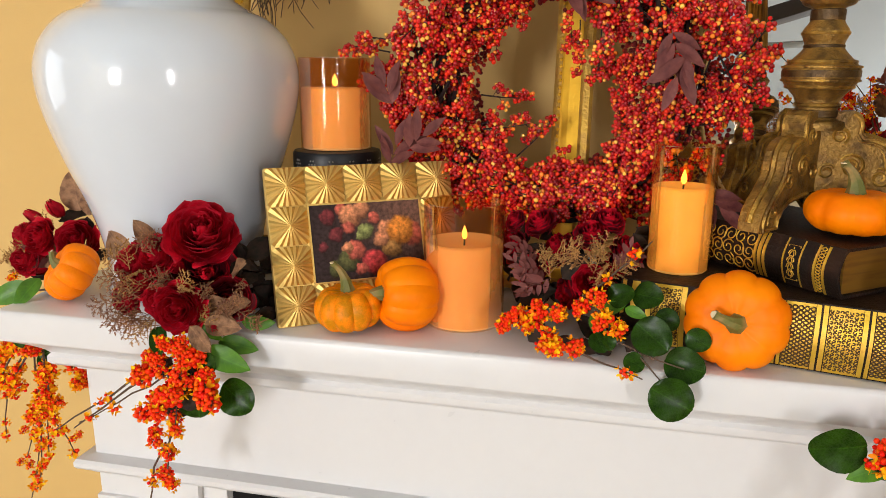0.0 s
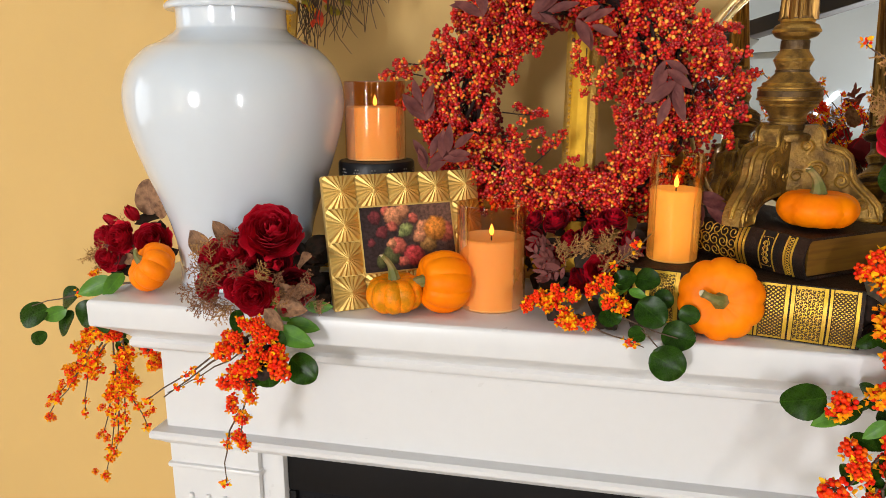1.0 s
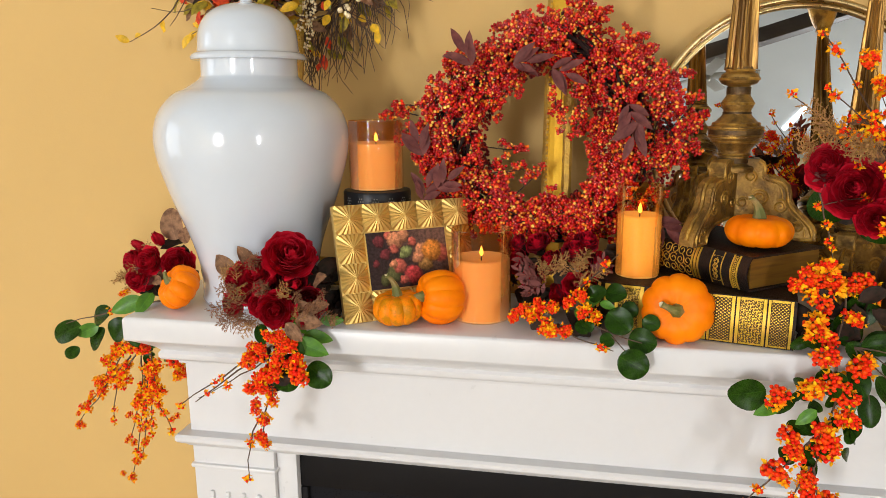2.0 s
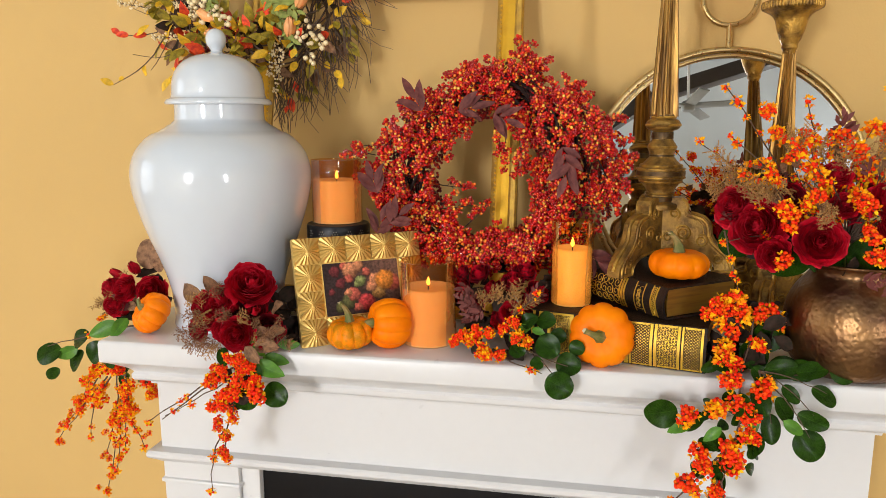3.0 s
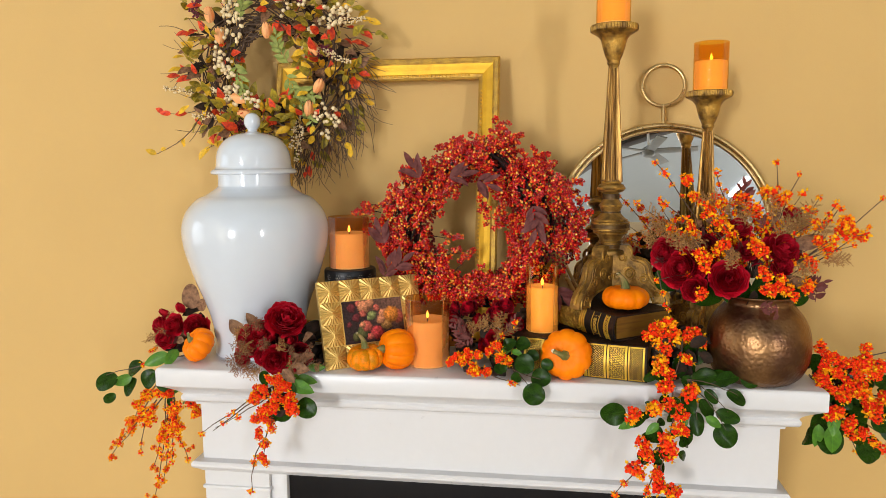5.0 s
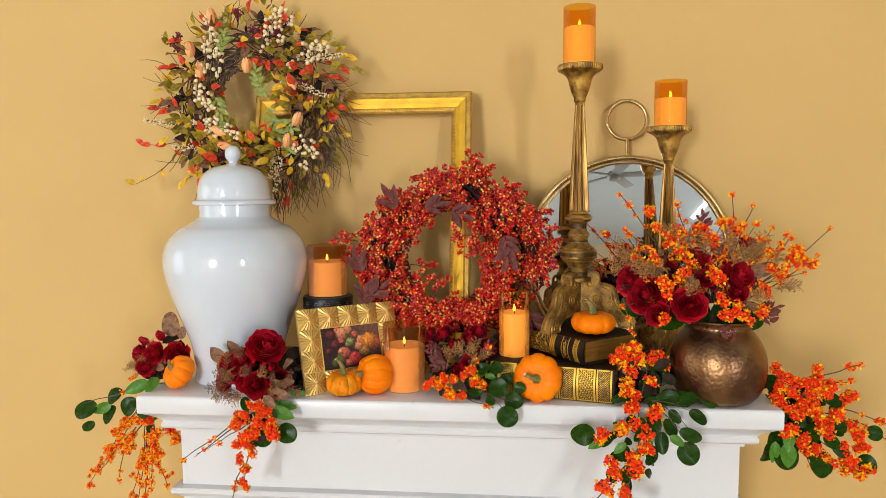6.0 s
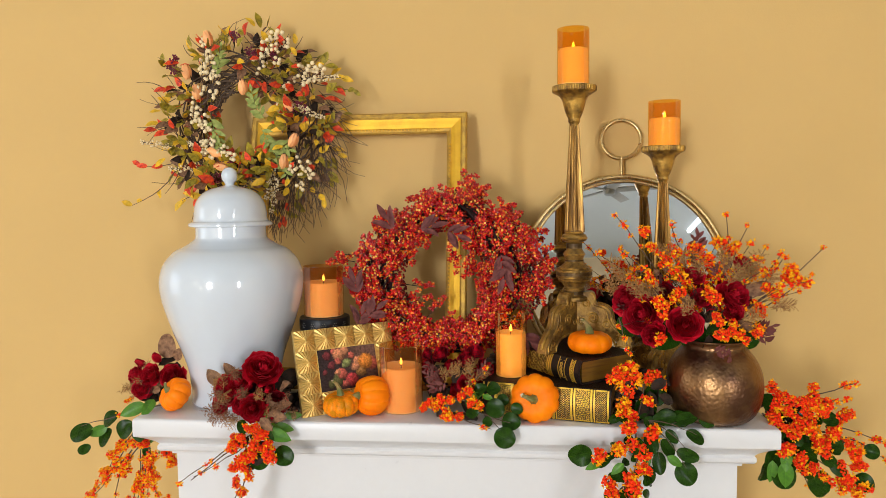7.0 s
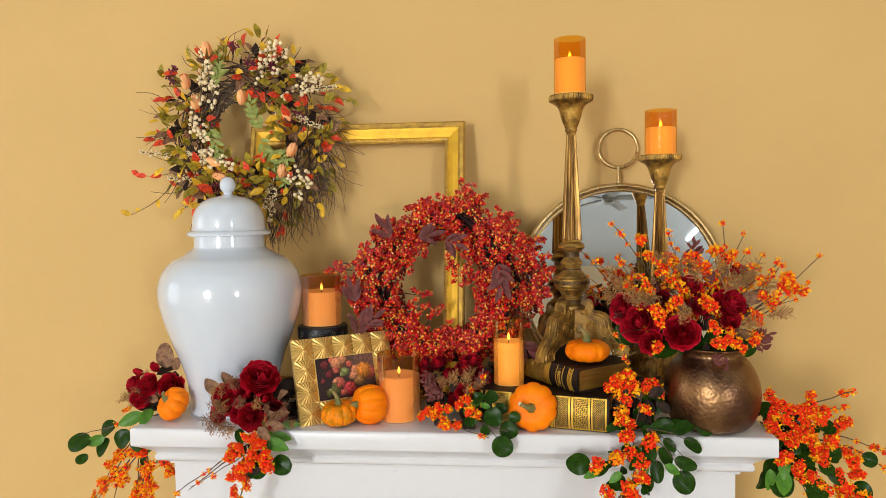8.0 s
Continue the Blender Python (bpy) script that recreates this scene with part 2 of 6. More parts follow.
def torus(R, r, n=64, k=10):
    v, f = [], []
    for i in range(n):
        a = 2 * math.pi * i / n
        for j in range(k):
            b = 2 * math.pi * j / k
            v.append(((R + r * math.cos(b)) * math.cos(a), r * math.sin(b), (R + r * math.cos(b)) * math.sin(a)))
    for i in range(n):
        for j in range(k):
            f.append((i * k + j, ((i + 1) % n) * k + j, ((i + 1) % n) * k + (j + 1) % k, i * k + (j + 1) % k))
    return v, f


def extrude_outline(points, t):
    """A flat plate of thickness t (along y) with the outline (x, z)."""
    n = len(points)
    v = [(x, -t / 2, z) for x, z in points] + [(x, t / 2, z) for x, z in points]
    f = [tuple(range(n)), tuple(reversed(range(n, 2 * n)))]
    f += [(i, i + n, (i + 1) % n + n, (i + 1) % n) for i in range(n)]
    return v, f


# ---- the room ----
WALL_Y = 0.445


def slab(name, x0, x1, y0, y1, z0, z1, material, label="", category=""):
    return tagged(part(name, block(x0, x1, y0, y1, z0, z1), material, smooth=False), label, category, kind="structure")


slab("wall_north", -4.2, 6.2, WALL_Y, WALL_Y + 0.15, 0, 4.3, M_WALL, "warm beige painted wall behind the fireplace mantel", "wall")
slab("floor", -4.2, 6.2, -7.8, WALL_Y + 0.15, -0.1, 0.0, M_FLOOR, "unseen floor kept pale to bounce light upward", "floor")
VAULT = [(WALL_Y + 0.15, 3.3), (-3.2, 4.25), (-7.8, 2.92)]
cv = [(x, y, z + h) for h in (0.0, 0.1) for x in (-4.3, 6.3) for y, z in VAULT]
cf = [(0, 1, 4, 3), (1, 2, 5, 4), (6, 9, 10, 7), (7, 10, 11, 8), (0, 3, 9, 6), (2, 8, 11, 5), (0, 6, 7, 1), (1, 7, 8, 2), (3, 4, 10, 9), (4, 5, 11, 10)]
tagged(part("ceiling", (cv, cf), M_CEIL, smooth=False), "vaulted grey-white ceiling of the living room", "ceiling", kind="structure")


def wall_with_holes(name, along, fixed, thick, a0, a1, z1, holes, label):
    """A wall along x or y with rectangular openings (a0, a1, z0, z1)."""
    xs = sorted({a0, a1, *[h[0] for h in holes], *[h[1] for h in holes]})
    zs = sorted({0.0, z1, *[h[2] for h in holes], *[h[3] for h in holes]})
    geos = []
    for p, q in zip(xs, xs[1:]):
        for r, s in zip(zs, zs[1:]):
            if any(h[0] <= p and q <= h[1] and h[2] <= r and s <= h[3] for h in holes):
                continue
            geos.append(block(p, q, fixed, fixed + thick, r, s) if along == "x" else block(fixed, fixed + thick, p, q, r, s))
    return tagged(part(name, join(*geos), M_ROOM, smooth=False), label, "wall", kind="structure")


wall_with_holes("wall_south", "x", -7.75, 0.15, -4.2, 6.2, 4.25, [(-2.97, -2.51, 0.7, 2.8), (-2.39, -1.93, 0.7, 2.8), (3.85, 4.35, 0.7, 2.8)], "cream painted wall with narrow tall windows")
wall_with_holes("wall_west", "y", -4.2, 0.2, -7.6, WALL_Y, 4.25, [(-1.55, 0.05, 0.5, 2.5)], "cream painted side wall with a wide window")
wall_with_holes("wall_east", "y", 6.0, 0.2, -7.6, WALL_Y, 4.25, [], "cream painted side wall")


# ---- ceiling fan, beams and a bright streak far behind, met in the mirror ----
M_FAN = mat("grey_fan", (0.22, 0.235, 0.24), 0.5)
FAN = (0.985, -4.0, 2.86)
fan = root("ceiling_fan", FAN, "grey ceiling fan at rest under the vaulted ceiling", "fan")
part("motor", lathe(smooth_profile([(0.02, -0.045), (0.045, -0.04), (0.055, 0.0), (0.045, 0.03), (0.016, 0.04)], 4), 24), M_FAN, fan, pose(*FAN))
part("rod", lathe([(0.011, 0.035), (0.011, 1.17)], 12), mat("pale_fan_rod", (0.75, 0.78, 0.82), 0.35), fan, pose(*FAN), "pale rod up to the ceiling")
for k in range(5):
    part("blade", block(0.055, 0.4, -0.042, 0.042, -0.005, 0.005, 0.003), M_FAN, fan, pose(*FAN, 0, 0, 10 + 72 * k) @ pose(0, 0, 0, 12))
M_BEAM = mat("dark_stained_beam", (0.03, 0.022, 0.018), 0.6, stretch=(0.3, 4, 4))
for x0, x1, turn in ((-1.9, 0.0, -35), (0.0, 3.2, -18)):
    tagged(part("ceiling_beam", block(x0, x1, -0.08, 0.08, 0.0, 0.13, 0.01), M_BEAM, None, pose(0.82, -4.75, 3.13, 0, turn, 0)),
           "dark stained raking timber beam under the ceiling", "beam", kind="structure")
# Made-up glowing tube, standing in for a bright streak of light up there.
strip = root("bright_streak", (2.4, -6.67, 3.23), "glowing tube added for the bright streak in the mirror", "lamp")
part("tube", tube([(2.35, -6.88, 3.17), (2.45, -6.47, 3.288)], 0.026, 10), glow_mat("streak_glow", (1, 1, 1), 5.0), strip)

# ---- fireplace mantel ----
def mantel_ring(steps, x_half, y_front, y_back, ratio):
    """Mouldings that run round front and both ends: (outward, height) pairs swept with mitred corners."""
    v, f = [], []
    k = 4
    for d, z in steps:
        xs = x_half + d * ratio
        v += [(-xs, y_back, z), (-xs, y_front - d, z), (xs, y_front - d, z), (xs, y_back, z)]
    for i in range(len(steps) - 1):
        for j in range(3):
            f.append((i * k + j, i * k + j + 1, (i + 1) * k + j + 1, (i + 1) * k + j))
        f.append((i * k + 3, i * k, (i + 1) * k, (i + 1) * k + 3))
    f.append((0, 3, 2, 1))
    n = (len(steps) - 1) * k
    f.append((n, n + 1, n + 2, n + 3))
    return v, f


mantel = root("fireplace_mantel", (0, 0.25, 0), "white painted wooden fireplace surround against the wall", "mantel")
FX, FY, RAT = 0.588, 0.074, 0.057 / 0.074
shelf_steps = [(0.0, 1.041), (0.0715, 1.041), (0.0735, 1.0425), (0.074, 1.045)]
shelf_steps += [(0.074, 1.074), (0.0725, 1.078), (0.069, 1.08), (0.0, 1.08)]
part("shelf", mantel_ring(shelf_steps, FX, FY, WALL_Y - 0.002, RAT), M_WHITE, mantel)
cove = [(-0.02, 0.984), (0.008, 0.984), (0.01, 0.992), (0.022, 0.994), (0.03, 0.997), (0.034, 1.002), (0.034, 1.009), (0.03, 1.013)]
for i in range(8):
    cove.append((0.031 + 0.04 * (i / 7) ** 1.3, 1.014 + 0.027 * i / 7))
cove.append((-0.02, 1.0415))
part("crown_moulding", mantel_ring(cove, FX, FY, WALL_Y - 0.003, RAT), M_WHITE, mantel)
part("frieze", block(-FX, FX, FY, WALL_Y - 0.004, 0.858, 0.99), M_WHITE, mantel, smooth=False)
ledge = [(-0.02, 0.834), (0.004, 0.834), (0.008, 0.838), (0.014, 0.842), (0.02, 0.846), (0.023, 0.85), (0.023, 0.856), (0.02, 0.86), (-0.02, 0.862)]
part("ledge_moulding", mantel_ring(ledge, FX, FY, WALL_Y - 0.004, RAT), M_WHITE, mantel, smooth=False)
for s in (-1, 1):
    x0, x1 = sorted((s * FX, s * 0.442))
    pil = part("pilaster", block(x0, x1, FY + 0.002, WALL_Y - 0.005, 0.0, 0.845), M_WHITE, mantel, smooth=False)
    part("capital", block(x0 - 0.004, x1 + 0.004, FY - 0.004, FY + 0.03, 0.792, 0.8, 0.0025), M_WHITE, pil)
    part("plinth", block(x0 - 0.01, x1 + 0.01, FY - 0.014, WALL_Y - 0.006, 0.0, 0.16, 0.004), M_WHITE, pil)
    for i in range(4):
        xc = x0 + 0.03 + i * 0.0287
        part("flute", block(xc - 0.004, xc + 0.004, FY - 0.003, FY + 0.01, 0.22, 0.75, 0.003), M_WHITE, pil)
    part("side_trim", block(*sorted((s * 0.442, s * 0.406)), FY + 0.012, FY + 0.06, 0.0, 0.845, 0.002), M_WHITE, mantel)
part("top_trim", block(-0.442, 0.442, FY + 0.011, FY + 0.06, 0.828, 0.843, 0.002), M_WHITE, mantel)

firebox = root("fireplace_insert", (0, 0.25, 0), "black metal fireplace insert with a dark glass front", "fireplace")
for nm, box in (("lintel", (-0.406, 0.406, 0.76, 0.828)), ("jamb", (-0.406, -0.393, 0.05, 0.759)), ("jamb", (0.393, 0.406, 0.05, 0.759)), ("sill", (-0.406, 0.406, 0.0, 0.049))):
    part(nm, block(box[0], box[1], FY + 0.024, FY + 0.05, box[2], box[3], 0.003), M_BLACK, firebox)
part("glass_front", block(-0.393, 0.393, FY + 0.034, FY + 0.04, 0.05, 0.76), mat("dark_glass", (0.01, 0.01, 0.012), 0.3, spec=0.12), firebox)
part("box", block(-0.4, 0.4, FY + 0.055, WALL_Y - 0.02, 0.04, 0.77), M_BLACK, firebox)

# ---- white ginger jar ----
Z0 = 1.08
JAR = (-0.483, 0.16, Z0)
jar = root("ginger_jar", JAR, "glossy white ceramic ginger jar with a domed lid", "jar")
body = smooth_profile([(0.092, 0.0), (0.098, 0.004), (0.097, 0.015), (0.097, 0.04), (0.103, 0.08), (0.115, 0.12), (0.13, 0.16), (0.143, 0.2), (0.152, 0.235), (0.1555, 0.265),
                       (0.153, 0.29), (0.143, 0.315), (0.122, 0.338), (0.095, 0.354), (0.082, 0.363), (0.079, 0.371), (0.079, 0.4)], 5)
part("body", lathe([((1.0 if b < 0.345 else 0.965) * a, b) for a, b in body], 96), M_JAR, jar, pose(*JAR))
lid = smooth_profile([(0.09, 0.391), (0.1, 0.391), (0.1025, 0.395), (0.099, 0.4), (0.092, 0.403), (0.0895, 0.409), (0.0885, 0.42), (0.086, 0.435), (0.079, 0.45), (0.066, 0.4635), (0.046, 0.4735), (0.02, 0.479),
                      (0.0115, 0.482), (0.012, 0.486), (0.0175, 0.493), (0.0195, 0.502), (0.0175, 0.511), (0.011, 0.518), (0.001, 0.521)], 5)
part("lid", lathe([(a * 0.885, b) for a, b in lid], 80), M_JAR, jar, pose(*JAR))


# ---- candles ----
def candle(x, y, z, r, top, wax_top, label, glass, wax=M_WAX):
    c = root("candle", (x, y, z), label, "candle", "glass pillar candles")
    m = pose(x, y, z)
    part("glass", lathe([(r - 0.0016, 0.004), (r - 0.0016, top - 0.0005), (r - 0.0008, top), (r, top - 0.0008), (r, 0.0015), (r - 0.002, 0)], 64, False), glass, c, m).visible_shadow = False
    rw = r - 0.0021
    waxp = [(0.001, 0.001), (rw - 0.002, 0.001), (rw, 0.003), (rw, wax_top - 0.002), (rw - 0.002, wax_top), (rw - 0.006, wax_top - 0.001), (rw * 0.6, wax_top - 0.004), (0.004, wax_top - 0.006)]
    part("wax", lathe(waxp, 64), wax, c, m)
    part("wick", lathe([(0.0011, wax_top - 0.007), (0.0009, wax_top + 0.004)], 10), M_WICK, c, m)
    fl = smooth_profile([(0.0008, 0.0), (0.003, 0.003), (0.004, 0.007), (0.0032, 0.013), (0.0013, 0.019), (0.0003, 0.022)], 3)
    part("flame", lathe([(a * 0.8, b * 0.72 + wax_top + 0.001) for a, b in fl], 16), M_FLAME, c, m)
    return c


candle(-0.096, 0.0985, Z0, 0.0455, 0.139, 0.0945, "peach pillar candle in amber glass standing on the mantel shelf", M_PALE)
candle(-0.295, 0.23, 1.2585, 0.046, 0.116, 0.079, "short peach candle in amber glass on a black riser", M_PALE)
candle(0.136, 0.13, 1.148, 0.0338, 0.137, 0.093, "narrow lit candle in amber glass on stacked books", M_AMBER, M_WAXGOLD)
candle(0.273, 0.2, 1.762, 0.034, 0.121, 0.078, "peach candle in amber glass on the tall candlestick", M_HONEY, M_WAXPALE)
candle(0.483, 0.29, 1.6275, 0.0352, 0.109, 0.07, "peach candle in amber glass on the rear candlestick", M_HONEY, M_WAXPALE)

# black riser under the back candle, with a punched pattern
riser = root("candle_riser", (-0.295, 0.232, Z0), "black punched metal riser under a candle", "riser")
part("drum", lathe([(0.05, 0.0), (0.052, 0.002), (0.052, 0.145), (0.05, 0.147)], 48), M_BLACKMETAL, riser, pose(-0.295, 0.232, Z0))
part("rim", lathe([(0.052, 0.1475), (0.057, 0.148), (0.058, 0.151), (0.058, 0.1735), (0.056, 0.177), (0.05, 0.178)], 48), M_BLACKMETAL, riser, pose(-0.295, 0.232, Z0))

dots = []
for k in range(14):
    a0 = 2 * math.pi * k / 14
    for q in range(7):
        da = 0.0 if q == 0 else 0.075 * math.cos(q * math.pi / 3)
        dz = 0.0 if q == 0 else 0.0052 * math.sin(q * math.pi / 3)
        dots.append(moved(lathe([(0.0003, 0.0), (0.0013, 0.0), (0.001, 0.0006), (0.0003, 0.0005)], 7), pose(0, 0, 0, 0, 0, math.degrees(a0 + da)) @ Matrix.Translation((0.0578, 0, 0.1625 + dz)) @ pose(0, 0, 0, 0, 90, 0)))
tagged(part("punched_pattern", join(*dots), mat("worn_metal_holes", (0.25, 0.23, 0.2), 0.5), riser, pose(-0.295, 0.232, Z0)), kind="stuff")

# ---- photo frame with embossed gold tiles ----
T = 0.0448
FRAME_M = pose(-0.2875, 0.019, Z0 + 0.001, 0, 0, 35.2) @ pose(0, 0, 0, -17, 0, 0)
photo = root("photo_frame", (-0.2, 0.09, Z0), "gold picture frame of embossed sunburst tiles with a still-life picture", "picture frame")
part("back_board", block(0.0, 5 * T, 0.002, 0.014, 0.0, 4 * T, 0.0015), M_GOLD, photo, FRAME_M)
part("easel_leg", block(2.2 * T, 2.8 * T, 0.0, 0.004, 0.0, 0.13), M_BLACKMETAL, photo, FRAME_M @ pose(0, 0.0155, 0.002, -28, 0, 0), "black folded easel leg")


def sunburst_tile():
    """A low pyramid with pleats that fan out from its middle."""
    n = 40
    h = T / 2
    v, f = [(0, -0.0115, 0)], []
    for i in range(n):
        a = 2 * math.pi * (i + 0.5) / n
        k = 1 / max(abs(math.cos(a)), abs(math.sin(a)))
        up = 0.0012 if i % 2 else -0.0012
        for s in (0.45, 0.97):
            v.append((h * s * k * math.cos(a), -0.0115 * (1 - s) - 0.0016 + up * s, h * s * k * math.sin(a)))
    for i in range(n):
        j = (i + 1) % n
        f.append((0, 1 + 2 * j, 1 + 2 * i))
        f.append((1 + 2 * i, 1 + 2 * j, 2 + 2 * j, 2 + 2 * i))
    return v, f


tile_mesh = mesh_of("tile", *sunburst_tile(), [M_GOLD], None, False)
for i in range(5):
    for j in range(4):
        if i in (0, 4) or j in (0, 3):
            put("tile", tile_mesh, FRAME_M @ pose((i + 0.5) * T, 0.002, (j + 0.5) * T), photo)


PAINTS = {"peach": (0.86, 0.34, 0.16), "coral": (0.78, 0.17, 0.11), "maroon": (0.26, 0.045, 0.05), "leaf": (0.36, 0.4, 0.13), "orange": (0.95, 0.33, 0.05), "red": (0.82, 0.09, 0.09),
          "tan": (0.5, 0.25, 0.07), "grape": (0.15, 0.15, 0.05)}
# painted fruit and flowers: how far across and down the picture, radius against its height, paint
FRUIT = [(0.16, 0.17, 0.1, "maroon"), (0.22, 0.4, 0.09, "maroon"), (0.1, 0.55, 0.06, "maroon"), (0.28, 0.08, 0.07, "coral"), (0.46, 0.09, 0.11, "peach"), (0.36, 0.17, 0.14, "peach"), (0.33, 0.32, 0.08, "coral"),
         (0.57, 0.22, 0.075, "coral"), (0.2, 0.84, 0.1, "grape"), (0.31, 0.75, 0.13, "grape"), (0.48, 0.38, 0.1, "leaf"), (0.43, 0.43, 0.06, "leaf"), (0.71, 0.61, 0.13, "tan"), (0.9, 0.46, 0.15, "coral"),
         (0.68, 0.37, 0.12, "peach"), (0.8, 0.4, 0.18, "orange"), (0.62, 0.5, 0.1, "peach"), (0.38, 0.62, 0.12, "coral"), (0.31, 0.58, 0.07, "peach"), (0.54, 0.79, 0.15, "red"), (0.42, 0.86, 0.08, "coral")]


def still_life():
    """An old-master still life: round fruit and petals in reds and oranges on a dark brown ground, with loose brushwork."""
    m = bpy.data.materials.new("still_life_print")
    m.use_nodes = True
    n, l = m.node_tree.nodes, m.node_tree.links
    b = n["Principled BSDF"]
    tc = n.new("ShaderNodeTexCoord")

    def brushed(scale, size):
        wob, off = n.new("ShaderNodeTexNoise"), n.new("ShaderNodeVectorMath")
        wob.inputs["Scale"].default_value = scale
        wob.inputs["Detail"].default_value = 3
        off.operation = "MULTIPLY_ADD"
        off.inputs[1].default_value = (size, 0, size)
        l.new(tc.outputs["Object"], wob.inputs["Vector"])
        l.new(wob.outputs["Color"], off.inputs[0])
        l.new(tc.outputs["Object"], off.inputs[2])
        return off.outputs[0], wob.outputs["Fac"]

    way, _ = brushed(110, 0.01)
    _, grain = brushed(210, 0.0)

    def falling(centre, near, far, high, low):
        gap, fall = n.new("ShaderNodeVectorMath"), n.new("ShaderNodeMapRange")
        gap.operation = "DISTANCE"
        gap.inputs[1].default_value = centre
        l.new(way, gap.inputs[0])
        l.new(gap.outputs["Value"], fall.inputs[0])
        for k, value in enumerate((near, far, high, low)):
            fall.inputs[k + 1].default_value = value
        return fall.outputs[0]

    ground = n.new("ShaderNodeMixRGB")
    ground.inputs[1].default_value, ground.inputs[2].default_value = (0.045, 0.026, 0.025, 1), (0.2, 0.1, 0.07, 1)
    l.new(falling((3.6 * T + 0.005, 0, 2.9 * T + 0.005), 0.01, 0.075, 1.0, 0.0), ground.inputs[0])
    last = ground.outputs[0]
    for across, down, size, paint in FRUIT:
        x, z, r = T + 3 * T * across + 0.005, 3 * T - 2 * T * down + 0.005, 2.4 * T * size
        body, blend = n.new("ShaderNodeMixRGB"), n.new("ShaderNodeMixRGB")
        body.blend_type = "MULTIPLY"
        body.inputs[0].default_value = 1.0
        body.inputs[1].default_value = (*PAINTS[paint], 1)
        l.new(falling((x - 0.25 * r, 0, z + 0.35 * r), 0.2 * r, 1.35 * r, 1.05, 0.14), body.inputs[2])
        l.new(falling((x, 0, z), 0.75 * r, r, 1.0, 0.0), blend.inputs[0])
        l.new(last, blend.inputs[1])
        l.new(body.outputs[0], blend.inputs[2])
        last = blend.outputs[0]
    stroke, tone = n.new("ShaderNodeMapRange"), n.new("ShaderNodeMixRGB")
    stroke.inputs[1].default_value, stroke.inputs[2].default_value, stroke.inputs[3].default_value, stroke.inputs[4].default_value = 0.35, 0.65, 0.5, 1.15
    l.new(grain, stroke.inputs[0])
    tone.blend_type = "MULTIPLY"
    tone.inputs[0].default_value = 1.0
    l.new(last, tone.inputs[1])
    l.new(stroke.outputs[0], tone.inputs[2])
    l.new(tone.outputs[0], b.inputs["Base Color"])
    b.inputs["Roughness"].default_value = 0.35
    b.inputs["Specular IOR Level"].default_value = 0.2
    return m


picture = part("picture", block(T, 4 * T, -0.0005, 0.0015, T, 3 * T), still_life(), photo, FRAME_M, "still-life picture of fruit and flowers")
part("inner_rim", join(block(T - 0.001, 4 * T + 0.001, -0.002, 0.001, T - 0.001, T + 0.001), block(T - 0.001, 4 * T + 0.001, -0.002, 0.001, 3 * T - 0.001, 3 * T + 0.001),
                       block(T - 0.001, T + 0.001, -0.002, 0.001, T, 3 * T), block(4 * T - 0.001, 4 * T + 0.001, -0.002, 0.001, T, 3 * T)), M_GOLD, photo, FRAME_M)

# ---- tall gilt frame behind the wreaths ----
gilt = root("gilt_frame", (-0.235, 0.23, Z0), "empty gilded wooden picture frame leaning against the wall", "frame")
GW, GH = 0.541, 0.67
GILT_M = pose(-0.508, 0.235, Z0 + 0.002, 0, 0, 0) @ pose(0, 0, 0, -14.2, 0, 0)
prof = [(0.0, 0.0, 0), (0.0, -0.016, 0), (0.004, -0.02, 0), (0.012, -0.02, 0), (0.016, -0.017, 1), (0.022, -0.0155, 1), (0.03, -0.014, 1), (0.038, -0.011, 1), (0.0405, -0.012, 0), (0.046, -0.0095, 0), (0.05, -0.006, 0), (0.05, 0.0, 0)]
corners = [(0, 0), (GW, 0), (GW, GH), (0, GH)]
for side, nm in ((0, "bottom_rail"), (1, "stile"), (2, "top_rail"), (3, "stile")):
    (ax, az), (bx, bz) = corners[side], corners[(side + 1) % 4]
    v, f, idx = [], [], []
    ux, uz = (bx - ax), (bz - az)
    ln = math.hypot(ux, uz)
    ux, uz = ux / ln, uz / ln
    nx, nz = -uz, ux
    for d, y, k in prof:
        v.append((ax + ux * d + nx * d, y, az + uz * d + nz * d))
        v.append((bx - ux * d + nx * d, y, bz - uz * d + nz * d))
    for i in range(len(prof) - 1):
        f.append((2 * i, 2 * i + 1, 2 * i + 3, 2 * i + 2))
        idx.append(prof[i][2])
    f.append((2 * len(prof) - 2, 2 * len(prof) - 1, 1, 0))
    idx.append(0)
    rail = put(nm, mesh_of(nm, v, f, [M_GILTEDGE, M_GILT], idx, False), GILT_M, gilt)
    beads = []
    cnt = int(ln / 0.009)
    for i in range(8, cnt - 8):
        c = (ax + ux * ln * i / cnt + nx * 0.0425, -0.0125, az + uz * ln * i / cnt + nz * 0.0425)
        beads.append(moved(lathe([(0.0008, -0.0024), (0.0024, 0.0), (0.0008, 0.0024)], 6), Matrix.Translation(c)))
    tagged(part("beading", join(*beads), M_GILT, rail, GILT_M), kind="stuff")

